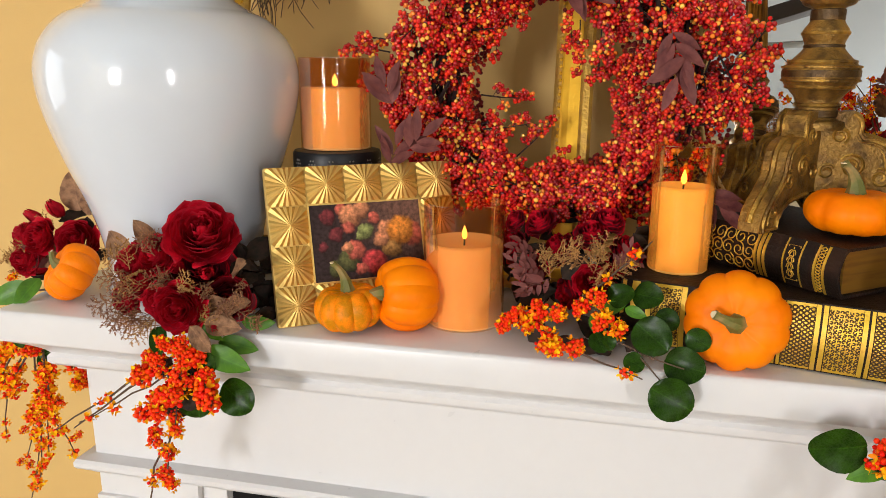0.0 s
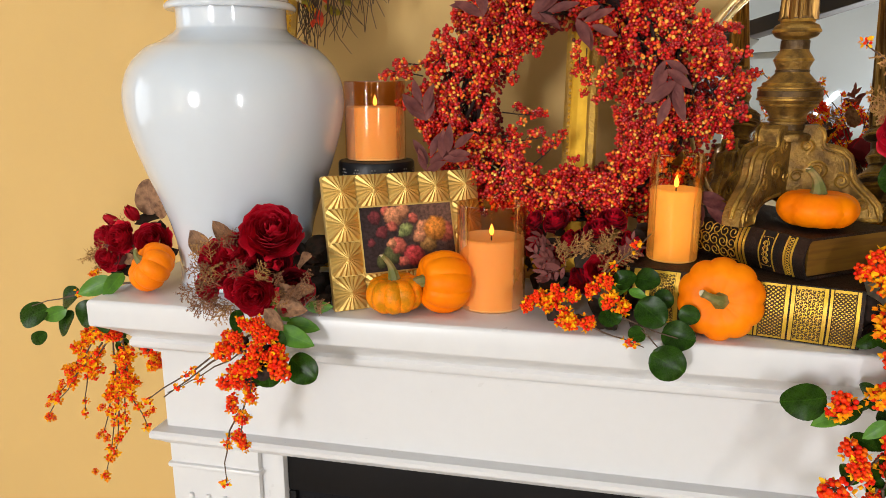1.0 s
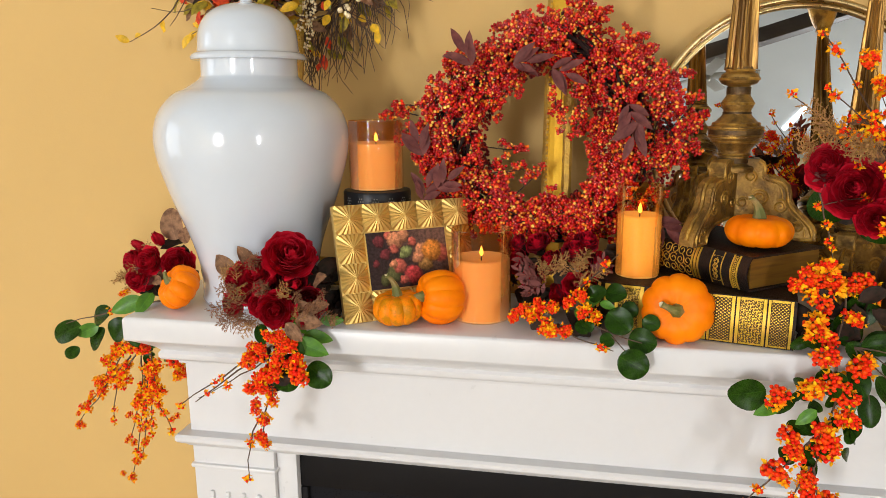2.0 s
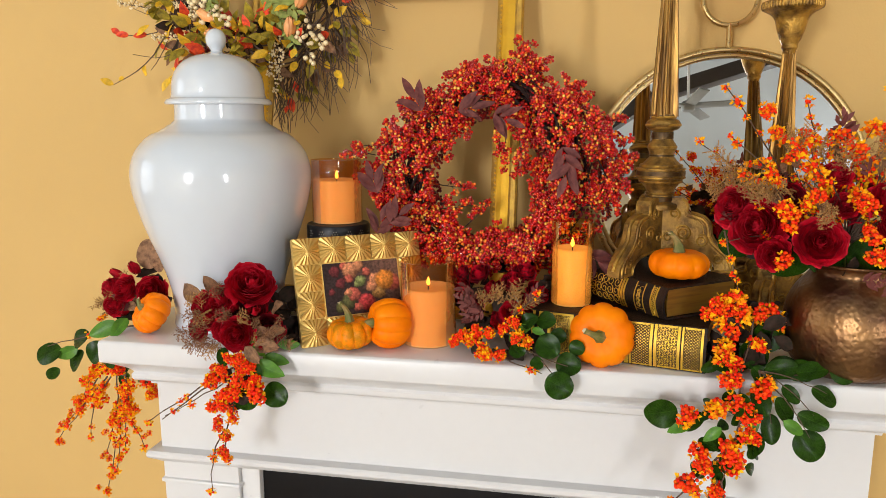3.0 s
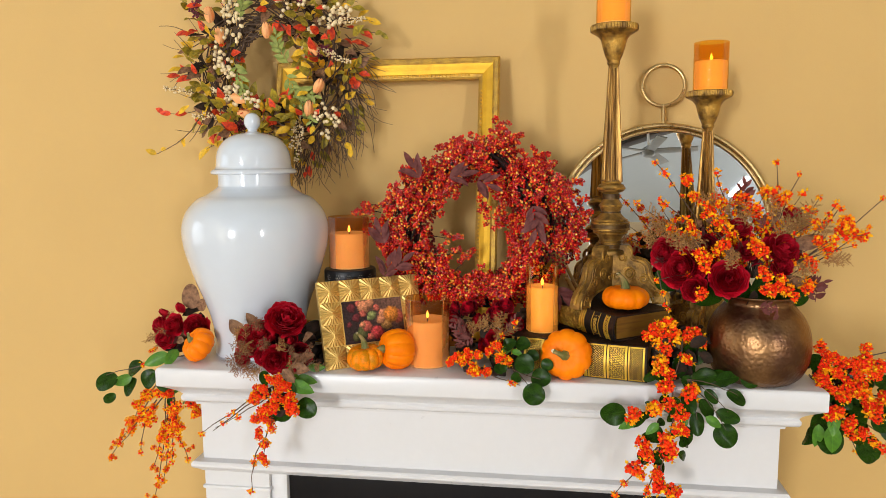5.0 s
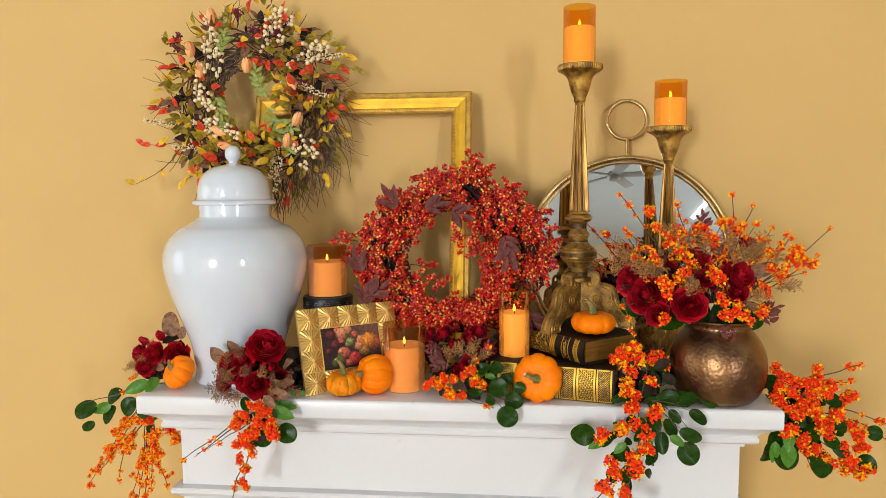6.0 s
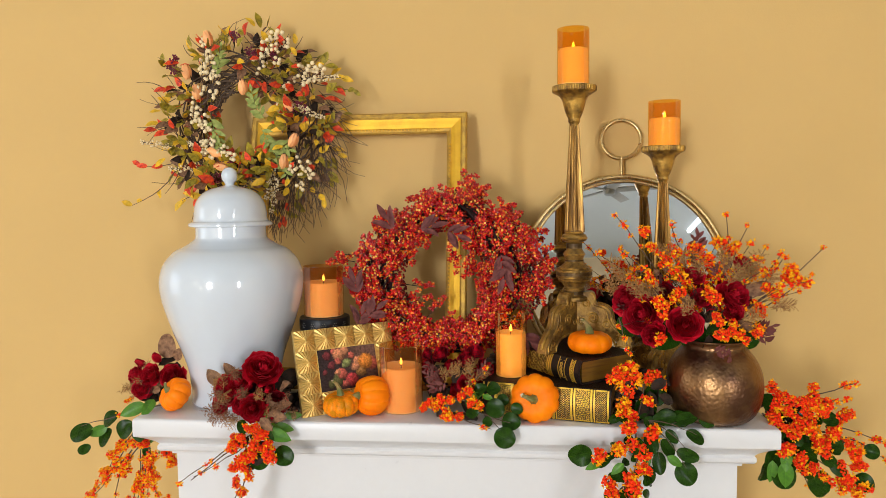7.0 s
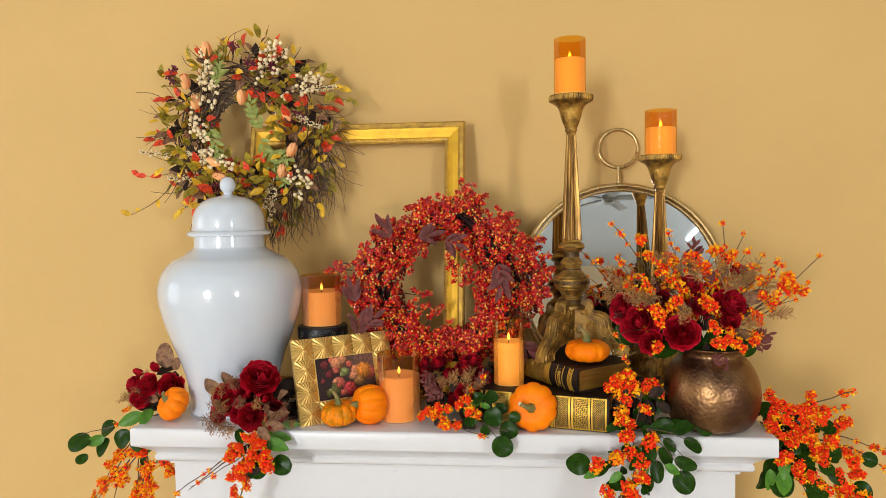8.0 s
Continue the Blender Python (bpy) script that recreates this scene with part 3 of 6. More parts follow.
# ---- round brass mirror ----
mir = root("round_mirror", (0.406, 0.345, Z0), "round brass-framed mirror with a ring handle leaning on the wall", "mirror")
MR = 0.2505
MIR_M = pose(0.408, 0.345, Z0 + 0.001, -8.2, 0, 0)
part("glass", lathe([(MR - 0.008, -0.002), (MR - 0.008, 0.002)], 96), M_MIRROR, mir, MIR_M @ pose(0, 0, MR, 90, 0, 0), "clear silvered mirror glass")
part("rim", join(moved(torus(MR - 0.006, 0.006, 96), pose(0, -0.004, MR)), moved(torus(MR - 0.017, 0.004, 96), pose(0, -0.004, MR)), moved(lathe([(MR - 0.002, -0.004), (MR - 0.002, -0.001)], 96), pose(0, 0.006, MR, 90))), M_BRASS, mir, MIR_M)
part("stem", tube([(0, -0.002, 2 * MR - 0.004), (0, -0.002, 2 * MR + 0.042)], 0.005, 12), M_BRASS, mir, MIR_M)
part("ring_handle", moved(torus(0.0475, 0.0048, 64, 12), pose(0, -0.002, 2 * MR + 0.087)), M_BRASS, mir, MIR_M)


# ---- books ----
def rounded_spine(L, th, depth, out=0.009):
    """Cover of a closed book: spine along x at y 0 (bowed to -y), boards going to +y."""
    t = 0.003
    n = 9
    outer = [(0.012 - out * math.cos(math.pi * (i / (n - 1) - 0.5)) - 0.012, th * i / (n - 1)) for i in range(n)]
    o = [(depth, 0.0)] + outer + [(depth, th)]
    inner = [(depth, t)] + [(y + t, min(max(z, t), th - t)) for y, z in outer] + [(depth, th - t)]
    v, f = [], []
    k = len(o)
    for x in (0.0, L):
        v += [(x, y, z) for y, z in o] + [(x, y, z) for y, z in inner]
    for i in range(k - 1):
        f.append((i, i + 2 * k, i + 1 + 2 * k, i + 1))
        f.append((k + i, k + i + 1, 3 * k + i + 1, 3 * k + i))
        f.append((i, i + 1, k + i + 1, k + i))
        f.append((2 * k + i, 3 * k + i, 3 * k + i + 1, 2 * k + i + 1))
    f += [(0, k, 3 * k, 2 * k), (k - 1, 3 * k - 1, 4 * k - 1, 2 * k - 1)]
    return v, f


def spine_band(x0, x1, th, out=0.009, proud=0.0008, z0=0.02, z1=0.98, n=13):
    v, f = [], []
    for i in range(n):
        s = z0 + (z1 - z0) * i / (n - 1)
        y = -out * math.cos(math.pi * (s - 0.5)) - proud
        v += [(x0, y, th * s), (x1, y, th * s), (x0, y + 2 * proud, th * s), (x1, y + 2 * proud, th * s)]
    for i in range(n - 1):
        a, b = 4 * i, 4 * i + 4
        f += [(a, a + 1, b + 1, b), (a, b, b + 2, a + 2), (a + 1, a + 3, b + 3, b + 1)]
    return v, f


def spine_curl(points, th, out=0.009, r=0.0007):
    """A stamped line on the spine; points are (x, s), s the height from 0 to 1."""
    return tube([(x, -out * math.cos(math.pi * (s - 0.5)) - 0.0005, th * s) for x, s in points], r, 5)


def book(m, L, th, depth, label):
    b = root("book", tuple(m.translation), label, "book", "stacked antique books")
    part("cover", rounded_spine(L, th, depth), M_LEATHER, b, m, smooth=False)
    part("page_block", block(0.004, L - 0.004, 0.004, depth - 0.005, 0.0035, th - 0.0035), M_PAGES, b, m, "gilded page block", smooth=False)
    return b


TH1, L1 = 0.068, 0.262
B1 = pose(0.331, 0.014, Z0 + 0.001, 0, 0, -14) @ pose(-L1, 0, 0)
book_a = book(B1, L1, TH1, 0.185, "dark leather book with broad gold-stamped spine bands, lying on the mantel")
for x0, x1, k in ((0.002, 0.006, 0), (0.012, 0.02, 0), (0.028, 0.033, 0), (0.062, 0.067, 0), (0.139, 0.143, 0), (0.146, 0.152, 0), (0.1535, 0.1565, 0), (0.183, 0.187, 0), (0.189, 0.193, 0), (0.222, 0.226, 0), (0.228, 0.231, 0), (0.2545, 0.258, 0)):
    part("gold_band", spine_band(x0, x1, TH1), M_GOLDLEAF, book_a, B1)


def lattice(x0, x1, kind, seed):
    """Stamped ornament between two bands: rows of small raised rings and leaves."""
    rnd = random.Random(seed)
    geos = []
    cols = 5 if kind == "rings" else 7
    rows = 14 if kind == "rings" else 18
    w = (x1 - x0) / cols
    for i in range(cols):
        for j in range(rows):
            s = 0.06 + 0.88 * (j + 0.5) / rows
            cx = x0 + (i + 0.5) * w
            k = 9
            rr = w * 0.4
            pts = []
            for q in range(k + 1):
                a = 2 * math.pi * q / k * (0.8 if kind == "curls" else 1) + rnd.random() * 0.3 + (i + j) * 1.6
                e = rr * (1 - 0.45 * q / k if kind == "curls" else 1)
                pts.append((cx + e * math.cos(a), s + e * 0.85 / TH1 * math.sin(a)))
            geos.append(spine_curl(pts, TH1, r=0.00085 if kind == "rings" else 0.0007))
    return join(*geos)


for x0, x1 in ((0.1575, 0.1825), (0.194, 0.2215), (0.232, 0.2535), (0.034, 0.0615)):
    part("gold_field", spine_band(x0, x1, TH1, proud=0.0005), M_GOLDLEAF, book_a, B1)
tagged(part("stamped_ornament", lattice(0.157, 0.183, "rings", 1), M_STAMP, book_a, B1), kind="stuff")
tagged(part("stamped_ornament", lattice(0.194, 0.222, "curls", 2), M_STAMP, book_a, B1), kind="stuff")
tagged(part("stamped_ornament", lattice(0.232, 0.254, "rings", 3), M_STAMP, book_a, B1), kind="stuff")
tagged(part("stamped_ornament", lattice(0.034, 0.061, "curls", 4), M_STAMP, book_a, B1), kind="stuff")

TH2, L2 = 0.049, 0.225
B2 = pose(0.277, 0.044, Z0 + TH1 + 0.002, 0, 0, 38 - 90) @ pose(-L2, 0, 0)
book_b = book(B2, L2, TH2, 0.15, "dark brown leather book with gilded page edges, lying on another book")
for x0, x1 in ((0.128, 0.131), (0.133, 0.137), (0.139, 0.142), (0.198, 0.2005), (0.208, 0.2105), (0.163, 0.1645), (0.182, 0.1835)):
    part("gold_band", spine_band(x0, x1, TH2), M_GOLDLEAF, book_b, B2)
curls = []
for i in range(15):
    cx, cs = 0.066 + 0.056 * (i % 5) / 4, 0.22 + 0.28 * (i // 5)
    sg = 1 if i % 2 else -1
    pts = [(cx + sg * (0.0085 - 0.0065 * q / 16) * math.cos(q * 0.55 + i), cs + (0.0085 - 0.0065 * q / 16) / TH2 * math.sin(q * 0.55 + i)) for q in range(17)]
    curls.append(spine_curl(pts, TH2, r=0.0007))
tagged(part("stamped_scrollwork", join(*curls), M_GOLDLEAF, book_b, B2), kind="stuff")
emblem = [spine_curl([(0.1665, 0.14), (0.1795, 0.14), (0.1795, 0.86), (0.1665, 0.86), (0.1665, 0.14)], TH2, r=0.0005)]
for k in range(4):
    for hand in (-1, 1):
        emblem.append(spine_curl([(0.173 + hand * (0.0042 - 0.0028 * q / 9) * abs(math.cos(q * 0.5)) , 0.26 + 0.14 * k + (0.0055 - 0.004 * q / 9) / TH2 * math.sin(q * 0.6)) for q in range(10)], TH2, r=0.00055))
emblem.append(spine_curl([(0.173, 0.18), (0.173, 0.82)], TH2, r=0.0005))
part("stamped_emblem", join(*emblem), M_GOLDLEAF, book_b, B2)
border = [spine_curl([(0.2042 + 0.0028 * math.sin(q * 1.1 + ph), 0.05 + 0.9 * q / 40) for q in range(41)], TH2, r=0.0006) for ph in (0.0, 3.14)]
part("stamped_border", join(*border), M_GOLDLEAF, book_b, B2)


# ---- candlesticks ----
def fin_outline():
    """Side of a scrolled leg: shoulder, two scallops, a flaring foot and an arched underside."""
    top = [(0.0, 0.118), (0.026, 0.12), (0.037, 0.121), (0.044, 0.116), (0.047, 0.108), (0.046, 0.1)]
    out = [(0.05, 0.094), (0.06, 0.092), (0.071, 0.088), (0.079, 0.08), (0.082, 0.069), (0.083, 0.06), (0.088, 0.05), (0.097, 0.04), (0.108, 0.03), (0.117, 0.019), (0.121, 0.009), (0.122, 0.0)]
    bottom = [(0.092, 0.0), (0.09, 0.01), (0.082, 0.02), (0.066, 0.027), (0.046, 0.03), (0.025, 0.032), (0.0, 0.033)]
    return top + out + bottom


def spiral(cx, cz, r0, r1, turns, start, hand, n=26):
    return [(cx + (r0 + (r1 - r0) * i / n) * math.cos(start + hand * 2 * math.pi * turns * i / n), cz + (r0 + (r1 - r0) * i / n) * math.sin(start + hand * 2 * math.pi * turns * i / n)) for i in range(n + 1)]


def candlestick(x, y, z, turn, label, tall=1.0):
    c = root("candlestick", (x, y, z), label, "candlestick", "antique gold candlesticks")
    m0 = pose(x, y, z) @ Matrix.Diagonal((1, 1, tall, 1))
    for a in (225, 347, 106):
        m = m0 @ pose(0, 0, 0, 0, 0, a + turn)
        o = fin_outline()
        leg = part("leg", extrude_outline(o, 0.023), M_WORN, c, m, smooth=False)
        rim = o[2:-1]
        geos = []
        for side in (-0.0118, 0.0118):
            geos.append(tube([(px * 0.955, side, pz * 0.965 + 0.0012) for px, pz in rim], 0.0026, 6))
            geos.append(tube([(px * 0.87, side, pz * 0.88 + 0.006) for px, pz in rim[3:-6]], 0.0013, 5))
            for sp in (spiral(0.04, 0.062, 0.0135, 0.002, 1.8, 2.6, -1), spiral(0.025, 0.094, 0.0095, 0.002, 1.5, -1.0, 1), spiral(0.069, 0.05, 0.011, 0.002, 1.6, 2.0, -1),
                       spiral(0.016, 0.055, 0.009, 0.002, 1.4, 0.5, 1), spiral(0.096, 0.02, 0.008, 0.002, 1.3, 2.4, -1)):
                geos.append(tube([(px, side, pz) for px, pz in sp], 0.0018, 5))
        geos.append(tube([(px + 0.0006, 0, pz) for px, pz in o[6:17]], 0.0035, 6))
        part("carved_scroll", join(*geos), M_ANTIQUE, leg, m)
    bal = smooth_profile([(0.03, 0.1), (0.03, 0.108), (0.022, 0.112), (0.0215, 0.122), (0.024, 0.134), (0.034, 0.146), (0.0385, 0.154), (0.038, 0.164), (0.03, 0.174), (0.021, 0.184),
                          (0.0195, 0.19), (0.0225, 0.198), (0.0225, 0.204), (0.018, 0.211), (0.0155, 0.218), (0.0158, 0.226), (0.0245, 0.23), (0.0275, 0.236), (0.0255, 0.243), (0.0195, 0.247), (0.019, 0.254)], 4)
    part("baluster", lathe(bal, 40), M_WORN, c, m0)
    for h, r in ((0.2365, 0.0277), (0.201, 0.0229), (0.126, 0.0226), (0.1455, 0.0338), (0.171, 0.0335), (0.249, 0.0195)):
        part("gold_ring", moved(torus(r - 0.0012, 0.0026, 40, 8), pose(0, 0, h, 90)), M_ANTIQUE, c, m0, "rubbed gold ring")
    part("collar", join(*[lathe([(0.036, h), (0.0397, h + 0.001), (0.0397, h + 0.003), (0.036, h + 0.004)], 40) for h in (0.15, 0.164)]), M_ANTIQUE, c, m0)
    for h0, h1, r0 in ((0.113, 0.121, 0.0228), (0.1855, 0.1895, 0.0206), (0.2135, 0.2255, 0.0172), (0.2475, 0.253, 0.0198), (0.155, 0.163, 0.0392)):
        part("dark_band", lathe([(r0 - 0.002, h0), (r0, h0 + 0.0008), (r0, h1 - 0.0008), (r0 - 0.002, h1)], 40), M_PATINA, c, m0, "dark worn band")
    sh, w0, w1 = [], 0.0185, 0.0085
    fl = []
    n = 44
    for zi in range(9):
        t = zi / 8
        w = w0 + (w1 - w0) * t
        for i in range(n):
            a = 2 * math.pi * i / n
            k = min(1 / max(abs(math.cos(a)), abs(math.sin(a))), 1.28)
            g = 1 - 0.17 * (1 if i % 4 in (0, 1) else -0.2)
            sh.append((w * k * g * math.cos(a), w * k * g * math.sin(a), 0.25 + 0.232 * t))
    for zi in range(8):
        for i in range(n):
            j = (i + 1) % n
            fl.append((zi * n + i, zi * n + j, (zi + 1) * n + j, (zi + 1) * n + i))
    part("shaft", (sh, fl), M_SHAFT, c, m0 @ pose(0, 0, 0, 0, 0, turn + 8), smooth=False)
    cup = smooth_profile([(0.009, 0.478), (0.0105, 0.484), (0.013, 0.488), (0.0125, 0.493), (0.017, 0.503), (0.022, 0.518), (0.026, 0.534), (0.033, 0.543), (0.043, 0.549), (0.046, 0.552)], 4)
    part("cup", lathe(cup + [(0.044, 0.5545), (0.03, 0.5545)], 48), M_ANTIQUE, c, m0)
    rim, k = [], 56
    for i in range(k):
        a = 2 * math.pi * i / k
        rim.append(moved(lathe([(0.0012, -0.006), (0.0022, -0.003), (0.0024, 0.003), (0.0012, 0.006)], 5), Matrix.Translation((0.0458 * math.cos(a), 0.0458 * math.sin(a), 0.557))))
    part("gadrooned_rim", join(*rim, lathe([(0.043, 0.552), (0.0462, 0.553), (0.0462, 0.562), (0.0445, 0.5635), (0.042, 0.562)], 48)), M_ANTIQUE, c, m0)
    return c


candlestick(0.275, 0.2, Z0 + TH1 + TH2 + 0.002, 7, "tall carved antique gold candlestick standing on stacked books")
candlestick(0.481, 0.29, Z0 + 0.001, 20, "tall antique gold candlestick standing on the shelf before the mirror", 0.985)

# ---- hammered pot ----
POT = (0.538, 0.067, Z0)


pot = root("copper_pot", POT, "round hammered copper-bronze pot with a flared rim on the mantel", "pot")
pp = smooth_profile([(0.045, 0.001), (0.064, 0.002), (0.083, 0.015), (0.095, 0.038), (0.099, 0.066), (0.095, 0.094), (0.083, 0.117), (0.07, 0.131), (0.0645, 0.139), (0.066, 0.147), (0.073, 0.153)], 10)
part("body", lathe([(a * 0.93, b * 1.07) for a, b in pp], 120, False), M_COPPER, pot, pose(*POT))
part("inside", lathe([(0.067, 0.1643), (0.059, 0.157), (0.0575, 0.149), (0.074, 0.123), (0.085, 0.067), (0.056, 0.006)], 64, False), M_COPPER, pot, pose(*POT))
part("rim", moved(torus(0.0677, 0.0018, 64, 8), pose(0, 0, 0.1637, 90)), M_COPPER, pot, pose(*POT))


# ---- pumpkins ----
def pumpkin_body(R, H, ribs, depth, seed):
    rnd = random.Random(seed)
    n, k = ribs * 8, 20
    v, f = [], []
    gain = [rnd.uniform(0.92, 1.06) for _ in range(ribs)]
    for j in range(k + 1):
        t = math.pi * j / k
        for i in range(n):
            a = 2 * math.pi * i / n
            ph = (i % 8) / 8
            rib = abs(math.sin(math.pi * ph))
            g = gain[i // 8]
            r = R * (math.sin(t) ** 0.75) * (1 - depth + depth * rib ** 0.7 * g)
            dip = 0.28 * math.exp(-(math.sin(t) / 0.45) ** 2)
            z = H / 2 * math.cos(t) * (1 - dip) * (1 - 0.4 * depth * (1 - rib))
            v.append((r * math.cos(a), r * math.sin(a), z))
    for j in range(k):
        for i in range(n):
            q = (i + 1) % n
            f.append((j * n + q, j * n + i, (j + 1) * n + i, (j + 1) * n + q))
    return v, f


def pumpkin(m, R, H, ribs, material, bend, stem_len, seed, label, depth=0.1):
    p = root("mini_pumpkin", tuple(m.translation), label, "pumpkin", "mini pumpkins")
    part("body", pumpkin_body(R, H, ribs, depth, seed), material, p, m)
    pts, rad = [], []
    for i in range(9):
        t = i / 8
        pts.append((bend[0] * t * t, bend[1] * t * t, H * 0.33 + stem_len * t * (1 - 0.25 * t)))
        rad.append(0.0068 * (1 - t) ** 2 + 0.0036 + 0.0008 * (t > 0.95))
    st = part("stem", tube(pts, [r * R / 0.045 for r in rad], 7), M_STEM, p, m, smooth=False)
    e = Vector(pts[-1])
    part("cut_end", lathe([(0.001, 0.0), (0.0036 * R / 0.045, 0.0), (0.0034 * R / 0.045, 0.001), (0.001, 0.0012)], 8), M_STEMCUT, st, m @ Matrix.Translation(e))
    return p


pumpkin(pose(-0.212, 0.038, Z0 + 0.0265, 3, -3, 10), 0.0385, 0.053, 10, M_PUMPG, (-0.013, -0.004), 0.046, 1, "small mottled green-orange pumpkin with an upright stem")
pumpkin(pose(-0.152, 0.056, Z0 + 0.0405, 0, -84, 32) @ pose(0, 0, 0, 0, 0, 20), 0.0412, 0.076, 9, M_PUMP, (-0.014, 0.006), 0.044, 2, "small orange pumpkin lying on its side", 0.075)
pumpkin(pose(0.1835, 0.027, Z0 + 0.0475, 80, 0, -12), 0.049, 0.06, 10, M_PUMP, (-0.018, 0.008), 0.026, 3, "round orange pumpkin on its side, stem outward, against the books", 0.07)
pumpkin(pose(0.299, 0.113, Z0 + TH1 + TH2 + 0.002 + 0.0245, 0, 0, 15), 0.0465, 0.05, 9, M_PUMP, (-0.016, 0.0), 0.042, 4, "flat orange pumpkin with a curved stem on the books", 0.07)
pumpkin(pose(-0.578, 0.058, Z0 + 0.0365, 35, -42, 0), 0.037, 0.054, 9, M_PUMPO, (0.006, 0.008), 0.018, 5, "small orange pumpkin tilted against the white jar")

# ---- plant materials ----
# The pale orange share is yellow berries plus painted glints on the red.
BERRY_REDS = [(0.0, (0.38, 0.003, 0.006)), (0.3, (0.64, 0.009, 0.008)), (0.6, (0.84, 0.033, 0.009)), (0.77, (0.96, 0.24, 0.02)), (0.85, (0.98, 0.5, 0.07)), (0.96, (0.1, 0.003, 0.004))]
BERRY_HOT = [(0.0, (0.93, 0.04, 0.005)), (0.38, (0.95, 0.075, 0.005)), (0.66, (0.8, 0.016, 0.006)), (0.88, (0.96, 0.16, 0.005))]
HUSKS = [(0.0, (0.92, 0.42, 0.003)), (0.45, (0.9, 0.26, 0.003)), (0.72, (0.94, 0.54, 0.008))]
M_WBERRY = mat("glossy_wreath_berries", (0.5, 0.05, 0.02), 0.16, island=BERRY_REDS, var=0.05, fine=0.03, coat=0.9, spec=0.5)
# Darker copy of the wreath berries: paints the shade in the ring's gaps.
M_BERRYSHADE = mat("berry_gap_shade", (0.2, 0.01, 0.01), 0.35, island=[(0.0, (0.1, 0.003, 0.004)), (0.4, (0.24, 0.005, 0.005)), (0.78, (0.5, 0.04, 0.008))], var=0.05, fine=0.03, spec=0.2)
M_BBERRY = mat("orange_red_berries", (0.8, 0.1, 0.02), 0.34, island=BERRY_HOT, var=0.05, fine=0.03, spec=0.14)
M_HUSK = mat("yellow_berry_husks", (0.85, 0.4, 0.02), 0.6, island=HUSKS, var=0.1, fine=0.06, spec=0.15)
M_ROSE = mat("crimson_silk_petals", (0.46, 0.004, 0.016), 0.5, var=0.3, scale=2, fine=0.15, bump=0.3, bump_scale=14, second=(0.22, 0.0015, 0.007), objvar=0.3, stretch=(1, 1, 0.4), spec=0.14)
M_ROSERIM = mat("paler_petal_rims", (0.5, 0.012, 0.03), 0.5, var=0.3, scale=4, fine=0.15, second=(0.3, 0.006, 0.014), objvar=0.3, spec=0.2)
# Crimson darkened: dark red blooms, plus shade painted into filler roses behind.
M_ROSEDARK = mat("dark_shaded_petals", (0.15, 0.0015, 0.008), 0.6, var=0.35, scale=2, fine=0.15, second=(0.1, 0.0015, 0.008), objvar=0.2, spec=0.3)
M_PLUM = mat("dusty_plum_leaves", (0.145, 0.044, 0.037), 0.6, var=0.3, scale=3, fine=0.1, second=(0.075, 0.02, 0.02), objvar=0.3, veins=0.12, spec=0.18)
M_GREEN = mat("deep_green_leaves", (0.016, 0.046, 0.003), 0.28, var=0.35, scale=3, fine=0.1, second=(0.007, 0.02, 0.0015), objvar=0.3, spec=0.1, veins=0.8)
M_LIME = mat("bright_green_leaves", (0.075, 0.2, 0.012), 0.42, var=0.3, scale=3, fine=0.1, second=(0.04, 0.12, 0.01), objvar=0.2, spec=0.35, veins=0.3)
M_BROWN = mat("dried_brown_leaves", (0.23, 0.118, 0.058), 0.65, var=0.4, scale=4, fine=0.25, second=(0.09, 0.043, 0.022), bump=0.5, bump_scale=18, objvar=0.3, spec=0.3, veins=0.35)
M_TAN = mat("dried_tan_fern", (0.37, 0.2, 0.055), 0.75, var=0.3, scale=80, fine=0.2, second=(0.24, 0.11, 0.04), objvar=0.3)
M_RUST = mat("dried_rust_fern", (0.27, 0.125, 0.05), 0.75, var=0.3, scale=80, fine=0.2, second=(0.14, 0.055, 0.032), objvar=0.4)
M_TWIG = mat("brown_twigs", (0.085, 0.05, 0.03), 0.75, var=0.4, scale=70, fine=0.2, bump=0.4)
M_DARK = mat("dark_vine_core", (0.018, 0.008, 0.007), 0.8, var=0.4, scale=50, fine=0.2, spec=0.2)
# Leaf colour near black: stands in for the shade deep among the flowers.
M_SHADE = mat("gap_shade_leaves", (0.035, 0.018, 0.012), 0.7, var=0.4, scale=4, fine=0.2, second=(0.012, 0.01, 0.006), objvar=0.3, spec=0.2)
M_OLIVE = mat("olive_leaves", (0.33, 0.245, 0.02), 0.5, var=0.35, scale=3, fine=0.12, second=(0.13, 0.1, 0.013), objvar=0.4, spec=0.3, veins=0.2)
M_YELLOW = mat("yellow_autumn_leaves", (0.72, 0.42, 0.02), 0.5, var=0.3, scale=3, fine=0.12, second=(0.45, 0.27, 0.02), objvar=0.3, spec=0.3, veins=0.15)
M_REDLEAF = mat("red_autumn_leaves", (0.66, 0.07, 0.014), 0.5, var=0.4, scale=3, fine=0.12, second=(0.3, 0.014, 0.012), objvar=0.5, spec=0.3, veins=0.15)
M_CREAM = mat("cream_white_berries", (0.82, 0.67, 0.4), 0.4, var=0.12, scale=60, fine=0.08)
M_PEACH = mat("peach_seed_pods", (0.85, 0.33, 0.12), 0.5, var=0.25, scale=60, fine=0.12, second=(0.75, 0.42, 0.16), objvar=0.2)
M_PURPLE = mat("deep_purple_berries", (0.17, 0.01, 0.04), 0.5, var=0.3, scale=60, fine=0.1)
M_SAGE = mat("sage_green_sprigs", (0.3, 0.33, 0.08), 0.55, var=0.3, scale=60, fine=0.1, spec=0.2, second=(0.18, 0.22, 0.05))

# ---- plant shapes ----


